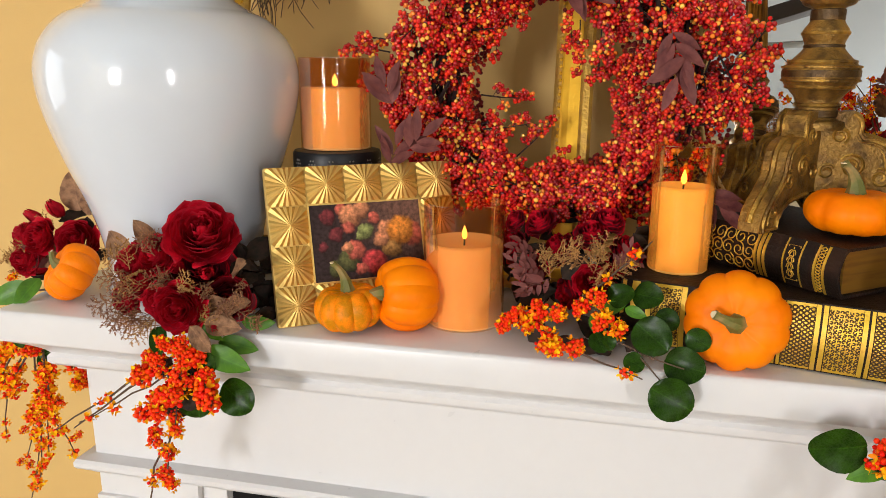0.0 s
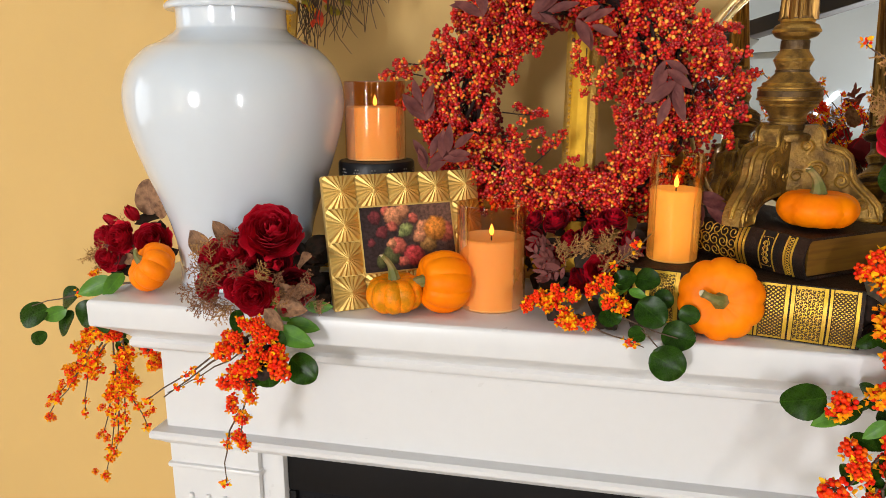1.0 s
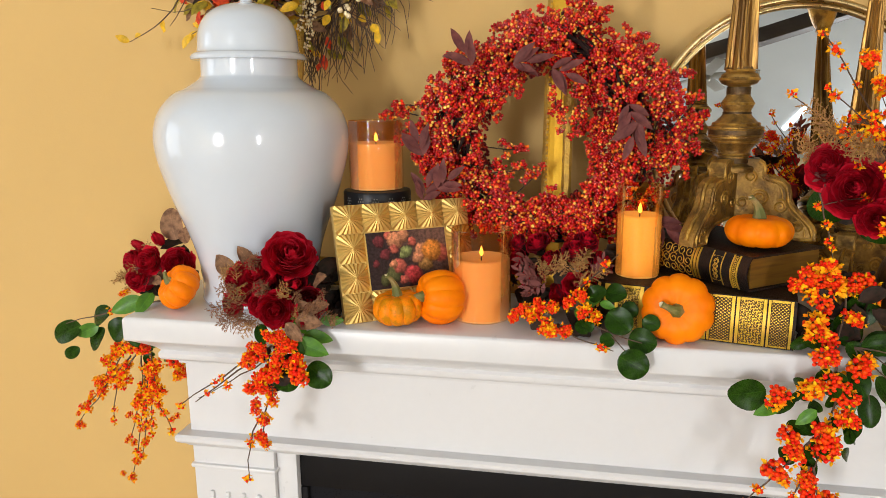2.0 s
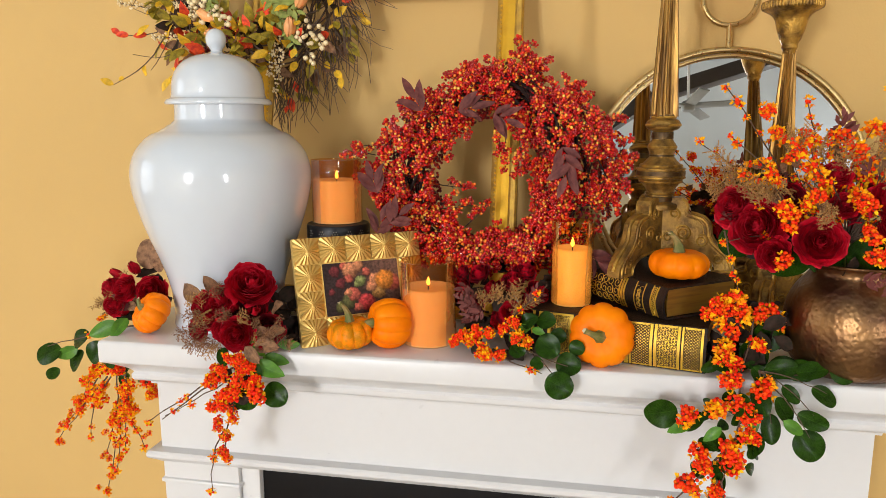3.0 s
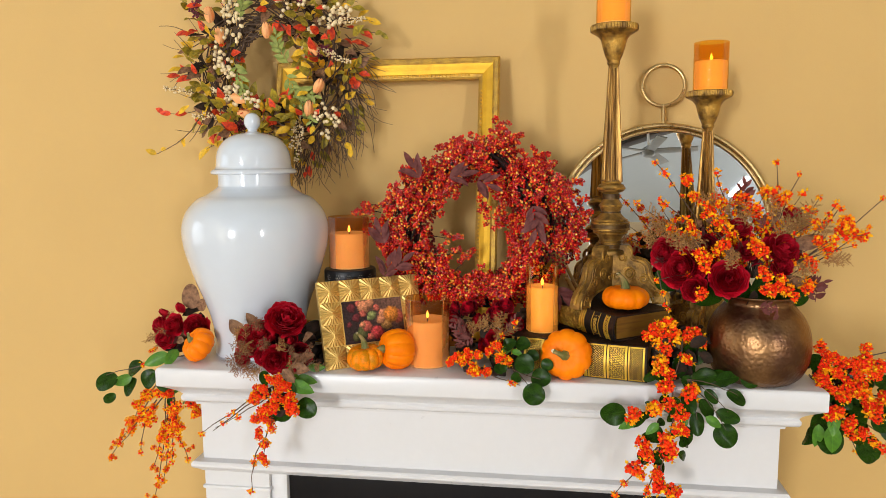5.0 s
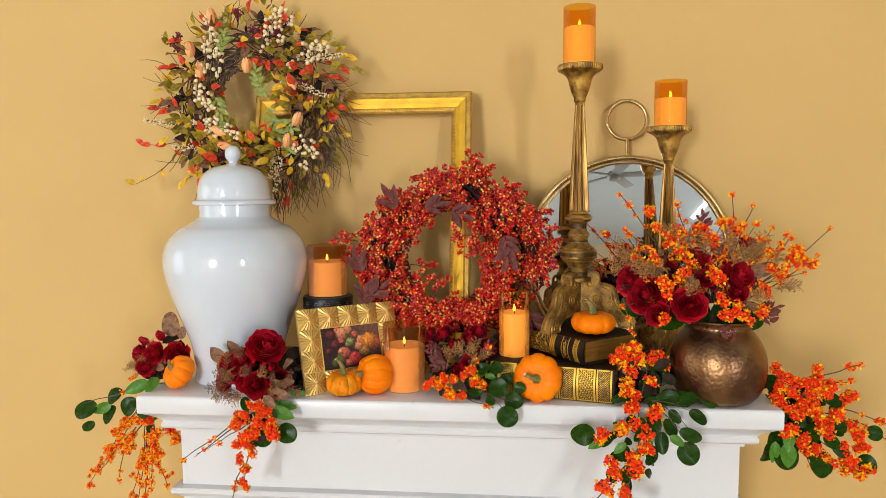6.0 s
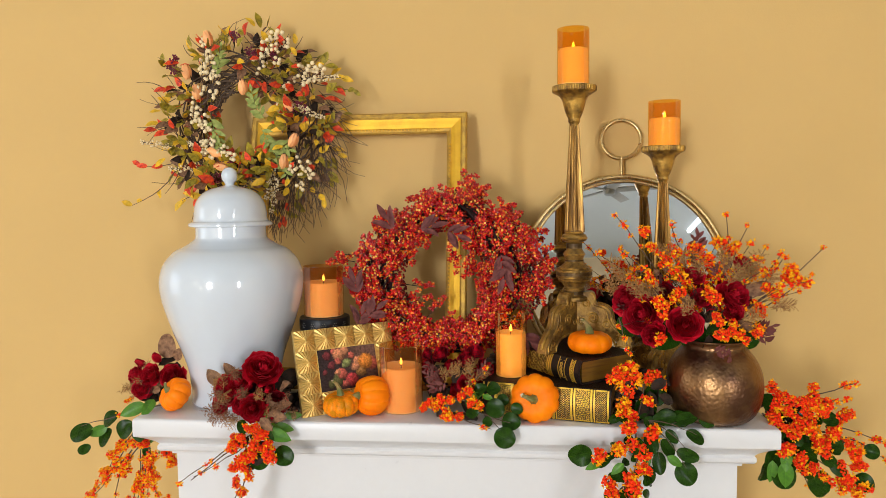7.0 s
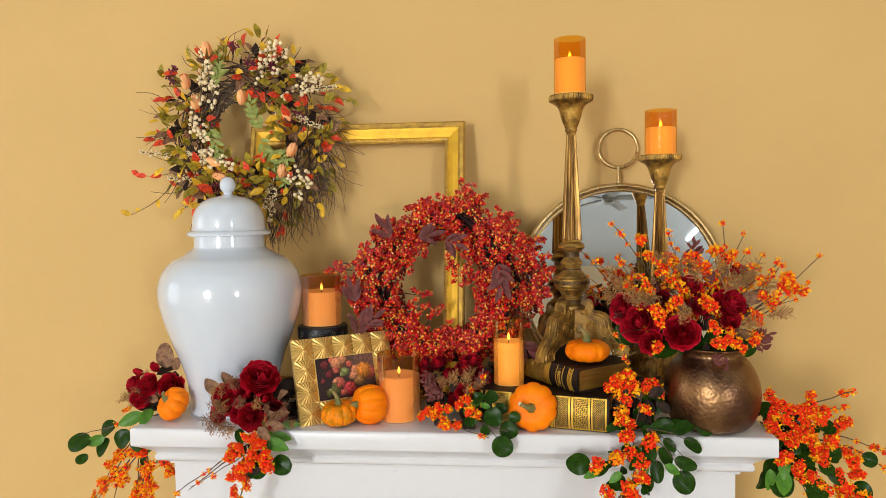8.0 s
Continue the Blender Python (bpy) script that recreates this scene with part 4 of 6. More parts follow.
def ball_geo(sub):
    bm = bmesh.new()
    bmesh.ops.create_icosphere(bm, subdivisions=sub, radius=1.0)
    bm.verts.index_update()
    out = [q.co.copy() for q in bm.verts], [tuple(w.index for w in q.verts) for q in bm.faces]
    bm.free()
    return out


BALL = ball_geo(2)
BALL1 = ball_geo(1)


def balls(spots, r, rnd, base=BALL):
    v, f = [], []
    for p in spots:
        o, k = len(v), r * rnd.uniform(0.82, 1.15)
        v += [Vector(p) + q * k for q in base[0]]
        f += [tuple(i + o for i in q) for q in base[1]]
    return v, f


def leaf_geo(L, W, curl=0.25, fold=0.18, blunt=0.5, wave=0.0, n=7, k=5, ph=0.0, disc=False):
    """A leaf along +y from its stalk, face up (+z): bowed along its length, folded at the midrib."""
    v, f = [], []
    for i in range(n + 1):
        t = i / n
        w = W / 2 * math.sin(math.pi * min(t ** (0.55 + 0.5 * (1 - blunt)), 1.0)) ** (0.9 - 0.35 * blunt) if 0 < t < 1 else 0.0006
        if disc and 0 < i < n:
            t = 0.5 - 0.5 * math.cos(math.pi * i / n)
            w = W / 2 * math.sqrt(1 - (2 * t - 1) ** 2) * (1.06 - 0.1 * t)
        for j in range(k):
            u = j / (k - 1) * 2 - 1
            z = -curl * L * t * t + fold * abs(u) * w + wave * L * math.sin(7 * t + 2.5 * u + ph) * abs(u)
            v.append((u * w, L * t, z))
    for i in range(n):
        for j in range(k - 1):
            a = i * k + j
            f.append((a, a + 1, a + k + 1, a + k))
    return v, f


def facing(p, d, up=(0, 0, 1), spin=0.0):
    """A pose at p whose +z looks along d."""
    d = Vector(d).normalized()
    q = d.to_track_quat("Z", "Y")
    return Matrix.Translation(p) @ q.to_matrix().to_4x4() @ pose(0, 0, 0, 0, 0, spin)


def pointing(p, d, face=(0, -1, 0.3)):
    """A pose at p whose +y runs along d and whose +z turns towards face."""
    y = Vector(d).normalized()
    z = Vector(face) - y * Vector(face).dot(y)
    z = z.normalized() if z.length > 1e-4 else y.orthogonal().normalized()
    x = y.cross(z)
    return Matrix.Translation(p) @ Matrix((x, y, z)).transposed().to_4x4()


def petal_geo(k, n, rnd):
    """One petal of a rose of unit radius that opens along +z; k counts from the heart outward."""
    t = k / (n - 1)
    a = k * 2.399 + rnd.uniform(-0.3, 0.3)
    rad = (0.045 + 0.8 * t ** 0.9) * rnd.uniform(0.88, 1.06)
    span = 1.35 - 0.55 * t + rnd.uniform(-0.15, 0.15)
    top = 0.42 - 0.6 * t ** 2.4 + rnd.uniform(-0.1, 0.1)
    roll = (0.03 + 0.17 * t ** 3) * rnd.uniform(0.5, 1.6)
    lean = rnd.uniform(-0.35, 0.35)
    kink, crease = rnd.uniform(-0.16, 0.16), rnd.uniform(0.015, 0.055)
    v, f, nu, nv = [], [], 9, 8
    for i in range(nv):
        q = i / (nv - 1)
        for j in range(nu):
            u = j / (nu - 1) * 2 - 1
            w = math.sqrt(max(1 - 0.5 * u * u * q, 0.05))
            r = rad * (0.35 + 0.65 * math.sin(min(q * 1.15, 1.0) * math.pi / 2)) + roll * max(q - 0.55, 0) * 1.7 * (1 - 0.3 * u * u)
            z = -0.6 + (top + 0.6) * (q * w) - roll * 1.2 * max(q - 0.7, 0) + (0.035 * math.sin(5 * u + k) + 0.025 * math.sin(11 * u + 2 * k) + kink * u) * q
            ang = a + u * span * (0.4 + 0.6 * math.sin(min(q * 1.2 + 0.1, 1) * math.pi / 2)) + lean * q
            r += crease * math.sin(7 * u + 1.7 * k) * q + 0.03 * u * q
            r *= 1 - 1.9 * max(q - 0.6, 0) * max(1 - t / 0.3, 0)
            v.append((r * math.cos(ang), r * math.sin(ang), z))
    for i in range(nv - 1):
        for j in range(nu - 1):
            c = i * nu + j
            f.append((c, c + 1, c + nu + 1, c + nu))
    return v, f


def rose_meshes(seed, materials, n=46, heart=22):
    """The heart of a rose, its first petals grown together on one base, and the outer petals singly; the last row of each petal is its pale rim."""
    rnd = random.Random(seed)
    geos = [petal_geo(k, n, rnd) for k in range(n)]
    row = [0] * 48 + [1] * 8
    v, f = join(*geos[:heart])
    for k in range(heart - 1):
        f.append((k * 72, k * 72 + 1, (k + 1) * 72 + 1, (k + 1) * 72))
    centre = mesh_of("rose", v, f, materials, row * heart + [0] * (heart - 1), sharp=False)
    return centre, [mesh_of("petal", *g, materials, row, sharp=False) for g in geos[heart:]]


ROSES = [rose_meshes(s, (M_ROSE, M_ROSERIM)) for s in (3, 7, 12)]
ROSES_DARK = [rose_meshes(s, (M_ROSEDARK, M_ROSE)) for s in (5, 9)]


def bud_mesh(seed, material):
    rnd = random.Random(seed)
    v, f = [], []
    for k in range(9):
        a, t = k * 2.399, k / 8
        o = len(v)
        for i in range(6):
            q = i / 5
            for j in range(5):
                u = j / 2 - 1
                r = (0.12 + 0.5 * t) * math.sin(math.pi * (0.12 + 0.72 * q)) ** 0.8
                ang = a + u * (1.2 - 0.4 * t) * math.sin(math.pi * (0.2 + 0.6 * q))
                v.append((r * math.cos(ang), r * math.sin(ang), -0.8 + 1.75 * q * (1 - 0.12 * u * u) - 0.1 * t))
        for i in range(5):
            for j in range(4):
                c = o + i * 5 + j
                f.append((c, c + 1, c + 6, c + 5))
        if k:
            f.append((o - 30, o - 29, o + 1, o))
    return mesh_of("bud", v, f, [material], sharp=False)


BUD = bud_mesh(1, M_ROSE)
POD = bud_mesh(2, M_PEACH)


def cluster_mesh(name, seed, count, r, spread, length, material, core=M_TWIG, base=BALL):
    """A spray of berries round a little stem along +y."""
    rnd = random.Random(seed)
    spots, stems = [], []
    for i in range(count):
        for _ in range(12):
            t = rnd.random()
            w = spread * (0.35 + 0.65 * math.sin(math.pi * min(t * 0.85 + 0.12, 1)))
            d = Vector((rnd.gauss(0, 1), 0, rnd.gauss(0, 1))).normalized() * w * rnd.uniform(0.25, 1)
            p = Vector((d.x, length * t, d.z))
            if all((p - q).length > r * 1.5 for q in spots):
                break
        spots.append(p)
        if i % 3 == 0:
            stems.append(tube([(0, max(length * t - spread * 0.8, 0), 0), p], 0.0005, 3))
    bv, bf = balls(spots, r, rnd, base)
    sv, sf = join(tube([(0, -0.012, 0), (0, length * 0.5, 0.001), (0, length * 0.95, 0)], [0.0011, 0.0009, 0.0005], 4), *stems)
    o = len(bv)
    return mesh_of(name, list(bv) + list(sv), list(bf) + [tuple(i + o for i in q) for q in sf], [material, core], [0] * len(bf) + [1] * len(sf))


def bittersweet_mesh(seed, berries=40, husks=5, spread=0.0155):
    """A loose head of orange-red berries with opened yellow husks."""
    rnd = random.Random(seed)
    spots = []
    for i in range(berries + husks):
        for _ in range(20):
            d = Vector((rnd.gauss(0, 1), rnd.gauss(0, 1), rnd.gauss(0, 1))).normalized() * spread * rnd.uniform(0.45, 1.0)
            d.y *= 1.2
            d.x *= 0.9
            if all((d - q).length > 0.0052 for q in spots):
                break
        spots.append(d)
    bv, bf = balls(spots[:berries], 0.0034, rnd)
    hv, hf = [], []
    for p in spots[berries:]:
        m = facing(p, p, spin=rnd.uniform(0, 360))
        for k in range(3):
            g = moved(leaf_geo(0.0082, 0.006, -0.3, 0.25, 0.5, n=3, k=3), m @ pose(0, 0, 0, 30, 0, 120 * k))
            o = len(hv)
            hv += list(g[0])
            hf += [tuple(i + o for i in q) for q in g[1]]
    st = join(*[tube([(0, 0, 0), p * 0.5 + Vector((0, 0, -0.001)), p], 0.0006, 3) for p in spots[::3]])
    o1, o2 = len(bv), len(bv) + len(hv)
    faces = list(bf) + [tuple(i + o1 for i in q) for q in hf] + [tuple(i + o2 for i in q) for q in st[1]]
    return mesh_of("berry_spray", list(bv) + hv + list(st[0]), faces, [M_BBERRY, M_HUSK, M_TWIG], [0] * len(bf) + [1] * len(hf) + [2] * len(st[1]))


SWEET = [bittersweet_mesh(s) for s in (1, 2, 3)] + [bittersweet_mesh(s, 22, 16) for s in (4, 5)]
SWEET_SMALL = [bittersweet_mesh(s, 4, 5, 0.0075) for s in (6, 7, 8)]


def fern_mesh(seed, material, L=0.06, leafy=False):
    """A dried sprig along +y: a stem, side shoots and many small bracts."""
    rnd = random.Random(seed)
    geos = [tube([(0, 0, 0), (0.002, L * 0.5, 0.002), (-0.002, L, 0)], [0.0009, 0.0007, 0.0004], 4)]
    for i in range(11 if not leafy else 6):
        t = 0.12 + 0.85 * i / (11 if not leafy else 6)
        s = 1 if i % 2 else -1
        p = Vector((0, L * t, 0.002))
        d = Vector((s * rnd.uniform(0.6, 1.1), rnd.uniform(0.5, 1.0), rnd.uniform(-0.5, 0.5))).normalized()
        l = L * (0.42 - 0.22 * t) * rnd.uniform(0.8, 1.3)
        if leafy:
            geos.append(moved(leaf_geo(l * 1.5, l * 0.62, 0.15, 0.25, 0.35, n=4, k=3), pointing(p, d, (0, 0.2, 1))))
            continue
        geos.append(tube([p, p + d * l], [0.0006, 0.0003], 3))
        for j in range(13):
            q = p + d * l * (0.2 + 0.85 * j / 13)
            e = Vector((rnd.gauss(0, 1), rnd.gauss(0.4, 1), rnd.gauss(0, 1))).normalized()
            geos.append(moved(leaf_geo(rnd.uniform(0.0025, 0.0045), 0.0017, 0.2, 0.3, 0.4, n=2, k=3), pointing(q, e, d)))
    if leafy:
        geos.append(moved(leaf_geo(L * 0.4, L * 0.16, 0.1, 0.2, 0.3, n=4, k=3), pose(0, L * 0.95, 0)))
    v, f = join(*geos)
    if leafy:
        o = len(geos[0][0])
        for g in geos[1:]:
            f.append((0, o + 1, o))
            o += len(g[0])
    return mesh_of("sprig", v, f, [material], sharp=not leafy)


FERNS = [fern_mesh(s, M_TAN) for s in (1, 2, 3)]
FERNS_RUST = [fern_mesh(s, M_RUST) for s in (1, 2, 3)]
PLUMS = [fern_mesh(s, M_PLUM, 0.055, True) for s in (4, 5, 6)]
SAGES = [fern_mesh(s, M_SAGE, 0.07, True) for s in (7, 8)]
ROUND = [mesh_of("leaf", *leaf_geo(1.0, 0.95, c, g, 0.75, w, 12, 7, p, True), [M_GREEN]) for c, g, w, p in ((0.2, 0.22, 0.03, 0), (0.3, 0.3, 0.045, 1), (0.12, 0.14, 0.04, 2))]
OVALDARK = [mesh_of("leaf", *leaf_geo(1.0, 0.62, c, 0.2, 0.6, 0.02, 10, 5, p, True), [M_GREEN]) for c, p in ((0.15, 0), (0.25, 2))]
OVAL = [mesh_of("leaf", *leaf_geo(1.0, 0.5, c, 0.22, 0.5, 0.02, 8, 5, p), [M_LIME]) for c, p in ((0.15, 0), (0.25, 2))]
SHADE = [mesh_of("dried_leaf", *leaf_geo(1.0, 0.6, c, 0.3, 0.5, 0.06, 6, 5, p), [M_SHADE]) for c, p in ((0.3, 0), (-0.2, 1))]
DRY = [mesh_of("dried_leaf", *leaf_geo(1.0, 0.55, c, 0.3, 0.5, 0.05, 8, 5, p), [M_BROWN]) for c, p in ((0.3, 0), (-0.2, 1), (0.15, 2.5))]
DRYROUND = [mesh_of("dried_leaf", *leaf_geo(1.0, 0.72, c, 0.16, 0.6, 0.03, 10, 5, p, True), [M_BROWN]) for c, p in ((0.15, 0), (0.25, 1.5))]
POINTED = {k: [mesh_of("leaf", *leaf_geo(1.0, 0.52, c, 0.25, 0.42, 0.04, 6, 5, p), [mm]) for c, p in ((0.25, 0), (-0.15, 1.5))]
           for k, mm in (("olive", M_OLIVE), ("yellow", M_YELLOW), ("red", M_REDLEAF), ("plum", M_PLUM))}
PLUMLEAF = [mesh_of("leaf", *leaf_geo(1.0, 0.33, c, 0.3, 0.25, 0.02, 6, 5, p), [M_PLUM]) for c, p in ((0.2, 0), (-0.1, 1.5))]


def sized(m, k):
    return m @ Matrix.Diagonal((k, k, k, 1))


def wander(p, q, rnd, bow=0.12, n=7, sag=0.0):
    """A twig's way from p to q, with small bends."""
    p, q = Vector(p), Vector(q)
    d = q - p
    a, b = [rnd.uniform(-1, 1) * bow * d.length for _ in range(2)]
    s1 = d.orthogonal().normalized()
    s2 = d.normalized().cross(s1)
    out = []
    for i in range(n):
        t = i / (n - 1)
        out.append(p + d * t + (s1 * a + s2 * b) * math.sin(math.pi * t) + Vector((0, 0, -sag * d.length * math.sin(math.pi * t))) + Vector([rnd.uniform(-1, 1) * 0.012 * d.length for _ in range(3)]) * (0 < i < n - 1))
    return out


class Arrangement:
    """Adds flowers, leaves, berries and twigs to one thing."""

    def __init__(self, name, base, heart, label, category, seed):
        self.thing = root(name, base, label, category)
        self.heart = Vector(heart)
        self.rnd = random.Random(seed)
        self.blooms = []

    def outward(self, p, front=0.9):
        d = (Vector(p) - self.heart)
        d = d.normalized() if d.length > 1e-5 else Vector((0, 0, 1))
        return (d + Vector((self.rnd.uniform(-0.15, 0.15), -front, self.rnd.uniform(0, 0.25)))).normalized()

    def roses(self, spots, meshes=None, front=0.9):
        for x, y, z, r in spots:
            me = self.rnd.choice(meshes or ROSES)
            self.blooms.append((Vector((x, y, z)), r))
            if r < 0.019 and not meshes:
                put("rose_bud", BUD, sized(facing((x, y, z), self.outward((x, y, z), 0.4)), r), self.thing)
            else:
                m = sized(facing((x, y, z), self.outward((x, y, z), front), spin=self.rnd.uniform(0, 360)), r * 0.99)
                rose = put("rose", me[0], m, self.thing)
                for petal in me[1]:
                    put("petal", petal, m, rose)

    def berries(self, spots, copies=2, jitter=0.009, scale=1.0, meshes=SWEET):
        for x, y, z in spots:
            for c in range(copies):
                p = Vector((x, y, z)) + Vector([self.rnd.uniform(-1, 1) * jitter * (c > 0) for _ in range(3)])
                d = Vector([self.rnd.gauss(0, 1) for _ in range(3)])
                put("berry_spray", self.rnd.choice(meshes), sized(pointing(p, d), scale * self.rnd.uniform(0.75, 1.05) * (1.0 if c == 0 else 0.8)), self.thing)

    def leaves(self, spots, meshes, name="leaf", flat=0.7, k=2.0):
        """Leaves whose middle lies at the spot, their faces turned outward and a little to the room."""
        for x, y, z, r in spots:
            p = Vector((x, y, z))
            d = (p - self.heart)
            d = Vector((d.x, d.y * 0.3, d.z)).normalized() + Vector([self.rnd.uniform(-0.35, 0.35) for _ in range(3)])
            d.normalize()
            face = Vector((self.rnd.uniform(-0.5, 0.5), -1, self.rnd.uniform(-0.1, 0.9)))
            put(name, self.rnd.choice(meshes), sized(pointing(p - d * r * k / 2, d, face), r * k), self.thing)

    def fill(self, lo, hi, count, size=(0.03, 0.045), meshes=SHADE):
        """Leaves packed behind the flowers, in a box; SHADE ones are painted-in shade."""
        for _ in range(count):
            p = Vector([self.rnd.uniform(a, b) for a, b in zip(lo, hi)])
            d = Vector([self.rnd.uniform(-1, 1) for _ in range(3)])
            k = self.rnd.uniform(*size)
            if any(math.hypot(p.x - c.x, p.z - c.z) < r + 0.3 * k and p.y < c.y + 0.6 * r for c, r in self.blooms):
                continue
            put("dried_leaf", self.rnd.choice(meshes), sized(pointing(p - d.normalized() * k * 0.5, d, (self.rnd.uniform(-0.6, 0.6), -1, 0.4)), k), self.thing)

    def sprigs(self, spots, meshes, copies=2, scale=1.0, name="sprig"):
        for x, y, z in spots:
            for c in range(copies):
                p = Vector((x, y, z)) + Vector([self.rnd.uniform(-1, 1) * 0.008 for _ in range(3)])
                d = self.outward(p, 0.25) + Vector([self.rnd.uniform(-0.7, 0.7) for _ in range(3)])
                put(name, self.rnd.choice(meshes), sized(pointing(p - d.normalized() * 0.025, d, (self.rnd.uniform(-0.6, 0.6), -1, 0.4)), scale * self.rnd.uniform(0.7, 1.1)), self.thing)

    def twig(self, p, q, r=0.0014, fruit=0, bow=0.1, sag=0.0, tip=True, name="twig"):
        way = wander(p, q, self.rnd, bow, 8, sag)
        part(name, tube(way, [r * (1 - 0.55 * i / 7) for i in range(8)], 5), M_TWIG, self.thing)
        spots = [self.rnd.uniform(0.25, 0.95) for _ in range(fruit)] + ([1.0] if tip else [])
        for t in spots:
            i = min(int(t * 7), 6)
            pt = way[i].lerp(way[i + 1], t * 7 - i)
            put("berry_spray", self.rnd.choice(SWEET_SMALL), sized(pointing(pt + Vector([self.rnd.uniform(-0.003, 0.003) for _ in range(3)]), [self.rnd.gauss(0, 1) for _ in range(3)]), self.rnd.uniform(0.5, 0.8)), self.thing)
        return way

# ---- flowers and foliage on the mantel ----
lf = Arrangement("rose_arrangement", (-0.4, 0.02, Z0), (-0.4, 0.03, 1.12), "crimson silk roses with dried fern and trailing orange berries", "flowers", 11)
lf.roses([(-0.361, 0, 1.192, 0.043), (-0.372, -0.04, 1.117, 0.032), (-0.444, -0.01, 1.152, 0.03), (-0.396, 0, 1.151, 0.016), (-0.347, -0.02, 1.151, 0.013), (-0.449, -0.02, 1.115, 0.022),
    (-0.336, -0.03, 1.095, 0.013)])
heads = [(-0.352, -0.05, 1.067), (-0.379, -0.055, 1.025), (-0.336, -0.055, 1.038), (-0.396, -0.05, 1.053), (-0.39, -0.055, 1.016), (-0.408, -0.045, 0.975), (-0.379, -0.05, 0.982),
    (-0.396, -0.04, 0.949), (-0.406, -0.035, 0.917), (-0.433, -0.03, 0.84)]
lf.berries(heads[:5], 5, 0.016, 0.85, SWEET[:3])
lf.berries(heads[5:9], 2, 0.012, 0.62)
blades = [(-0.311, -0.04, 1.024, 0.022), (-0.362, -0.035, 1.013, 0.022), (-0.32, -0.04, 1.065, 0.024), (-0.302, 0, 1.093, 0.016), (-0.317, -0.02, 1.074, 0.019),
    (-0.344, -0.03, 1.092, 0.016)]
lf.leaves(blades[:2], ROUND, k=1.9)
lf.leaves(blades[2:], OVAL, k=2.2)
lf.leaves([(-0.467, 0, 1.17, 0.022), (-0.312, -0.01, 1.155, 0.018), (-0.437, 0.01, 1.182, 0.017), (-0.327, -0.03, 1.103, 0.016), (-0.336, -0.02, 1.115, 0.019)], DRY, "dried_leaf", k=2.2)
lf.sprigs([(-0.412, -0.02, 1.184), (-0.394, -0.04, 1.146), (-0.437, -0.04, 1.141), (-0.455, -0.03, 1.117), (-0.45, -0.03, 1.095), (-0.425, -0.04, 1.095)], FERNS_RUST, 4, 0.68, "dried_fern")
lf.sprigs([(-0.305, -0.03, 1.135), (-0.32, -0.035, 1.115), (-0.342, -0.04, 1.136), (-0.3, -0.02, 1.1), (-0.44, -0.03, 1.13)], FERNS_RUST, 2, 0.6, "dried_fern")
lf.roses([(-0.41, 0.01, 1.11, 0.035), (-0.375, 0.015, 1.145, 0.04), (-0.34, 0.01, 1.115, 0.03), (-0.43, 0.01, 1.14, 0.03)], ROSES_DARK)
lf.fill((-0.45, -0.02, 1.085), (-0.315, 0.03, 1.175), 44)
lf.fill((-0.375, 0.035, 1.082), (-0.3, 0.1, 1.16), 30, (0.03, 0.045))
lf.fill((-0.46, -0.035, 1.09), (-0.3, -0.01, 1.17), 14, (0.025, 0.035), DRY)
lf.twig((-0.37, -0.045, 1.07), (-0.514, -0.07, 0.975), 0.0018, 2, 0.05)
lf.twig((-0.38, -0.045, 1.06), (-0.49, -0.068, 0.981), 0.0018, 1, 0.05, tip=False)
lf.twig((-0.37, -0.045, 1.055), (-0.488, -0.062, 0.985), 0.0013, 1, 0.04, tip=False)
lf.twig((-0.385, -0.045, 1.06), (-0.406, -0.035, 0.915), 0.002, 2, 0.06)
lf.twig((-0.4, -0.04, 0.96), (-0.433, -0.03, 0.84), 0.0014, 3, 0.1)
lf.twig((-0.36, -0.04, 1.06), (-0.38, -0.05, 0.985), 0.0014, 1, 0.1)

lf.fill((-0.4, -0.05, 1.0), (-0.335, -0.03, 1.07), 14, (0.022, 0.032))
lf.roses([(-0.412, -0.012, 1.165, 0.027), (-0.398, -0.03, 1.122, 0.024), (-0.43, -0.02, 1.135, 0.022)])
lf.fill((-0.46, -0.03, 1.09), (-0.335, 0.0, 1.17), 12, (0.026, 0.038), DRY)
lf.sprigs([(-0.425, -0.045, 1.14), (-0.352, -0.045, 1.15), (-0.405, -0.055, 1.095), (-0.335, -0.035, 1.115), (-0.44, -0.03, 1.17)], FERNS, 2, 0.65, "dried_fern")

lf.berries([(-0.37, -0.055, 1.082), (-0.35, -0.055, 1.07), (-0.392, -0.055, 1.068), (-0.365, -0.058, 1.052)], 3, 0.012, 0.62, SWEET[:3])
lf.leaves([(-0.325, -0.035, 1.1, 0.02), (-0.312, -0.02, 1.12, 0.017), (-0.34, -0.05, 1.09, 0.018)], DRY, "dried_leaf", k=2.0)
lf.leaves([(-0.342, -0.05, 1.07, 0.018), (-0.39, -0.05, 1.085, 0.016)], OVALDARK, k=2.0)

le = Arrangement("rose_arrangement", (-0.6, 0.14, Z0), (-0.64, 0.16, 1.11), "red roses, dried leaves and trailing orange berries beside the white jar", "flowers", 12)
le.roses([(-0.702, 0.12, 1.14, 0.027), (-0.606, 0.1, 1.145, 0.032), (-0.655, 0.13, 1.178, 0.017), (-0.666, 0.1, 1.103, 0.016), (-0.699, 0.14, 1.164, 0.015)], front=0.6)
le.leaves([(-0.64, 0.15, 1.2, 0.031), (-0.605, 0.13, 1.185, 0.017)], DRYROUND, "dried_leaf", k=1.8)
le.leaves([(-0.637, 0.1, 1.129, 0.016), (-0.66, 0.11, 1.15, 0.02)], DRY, "dried_leaf", k=1.8)
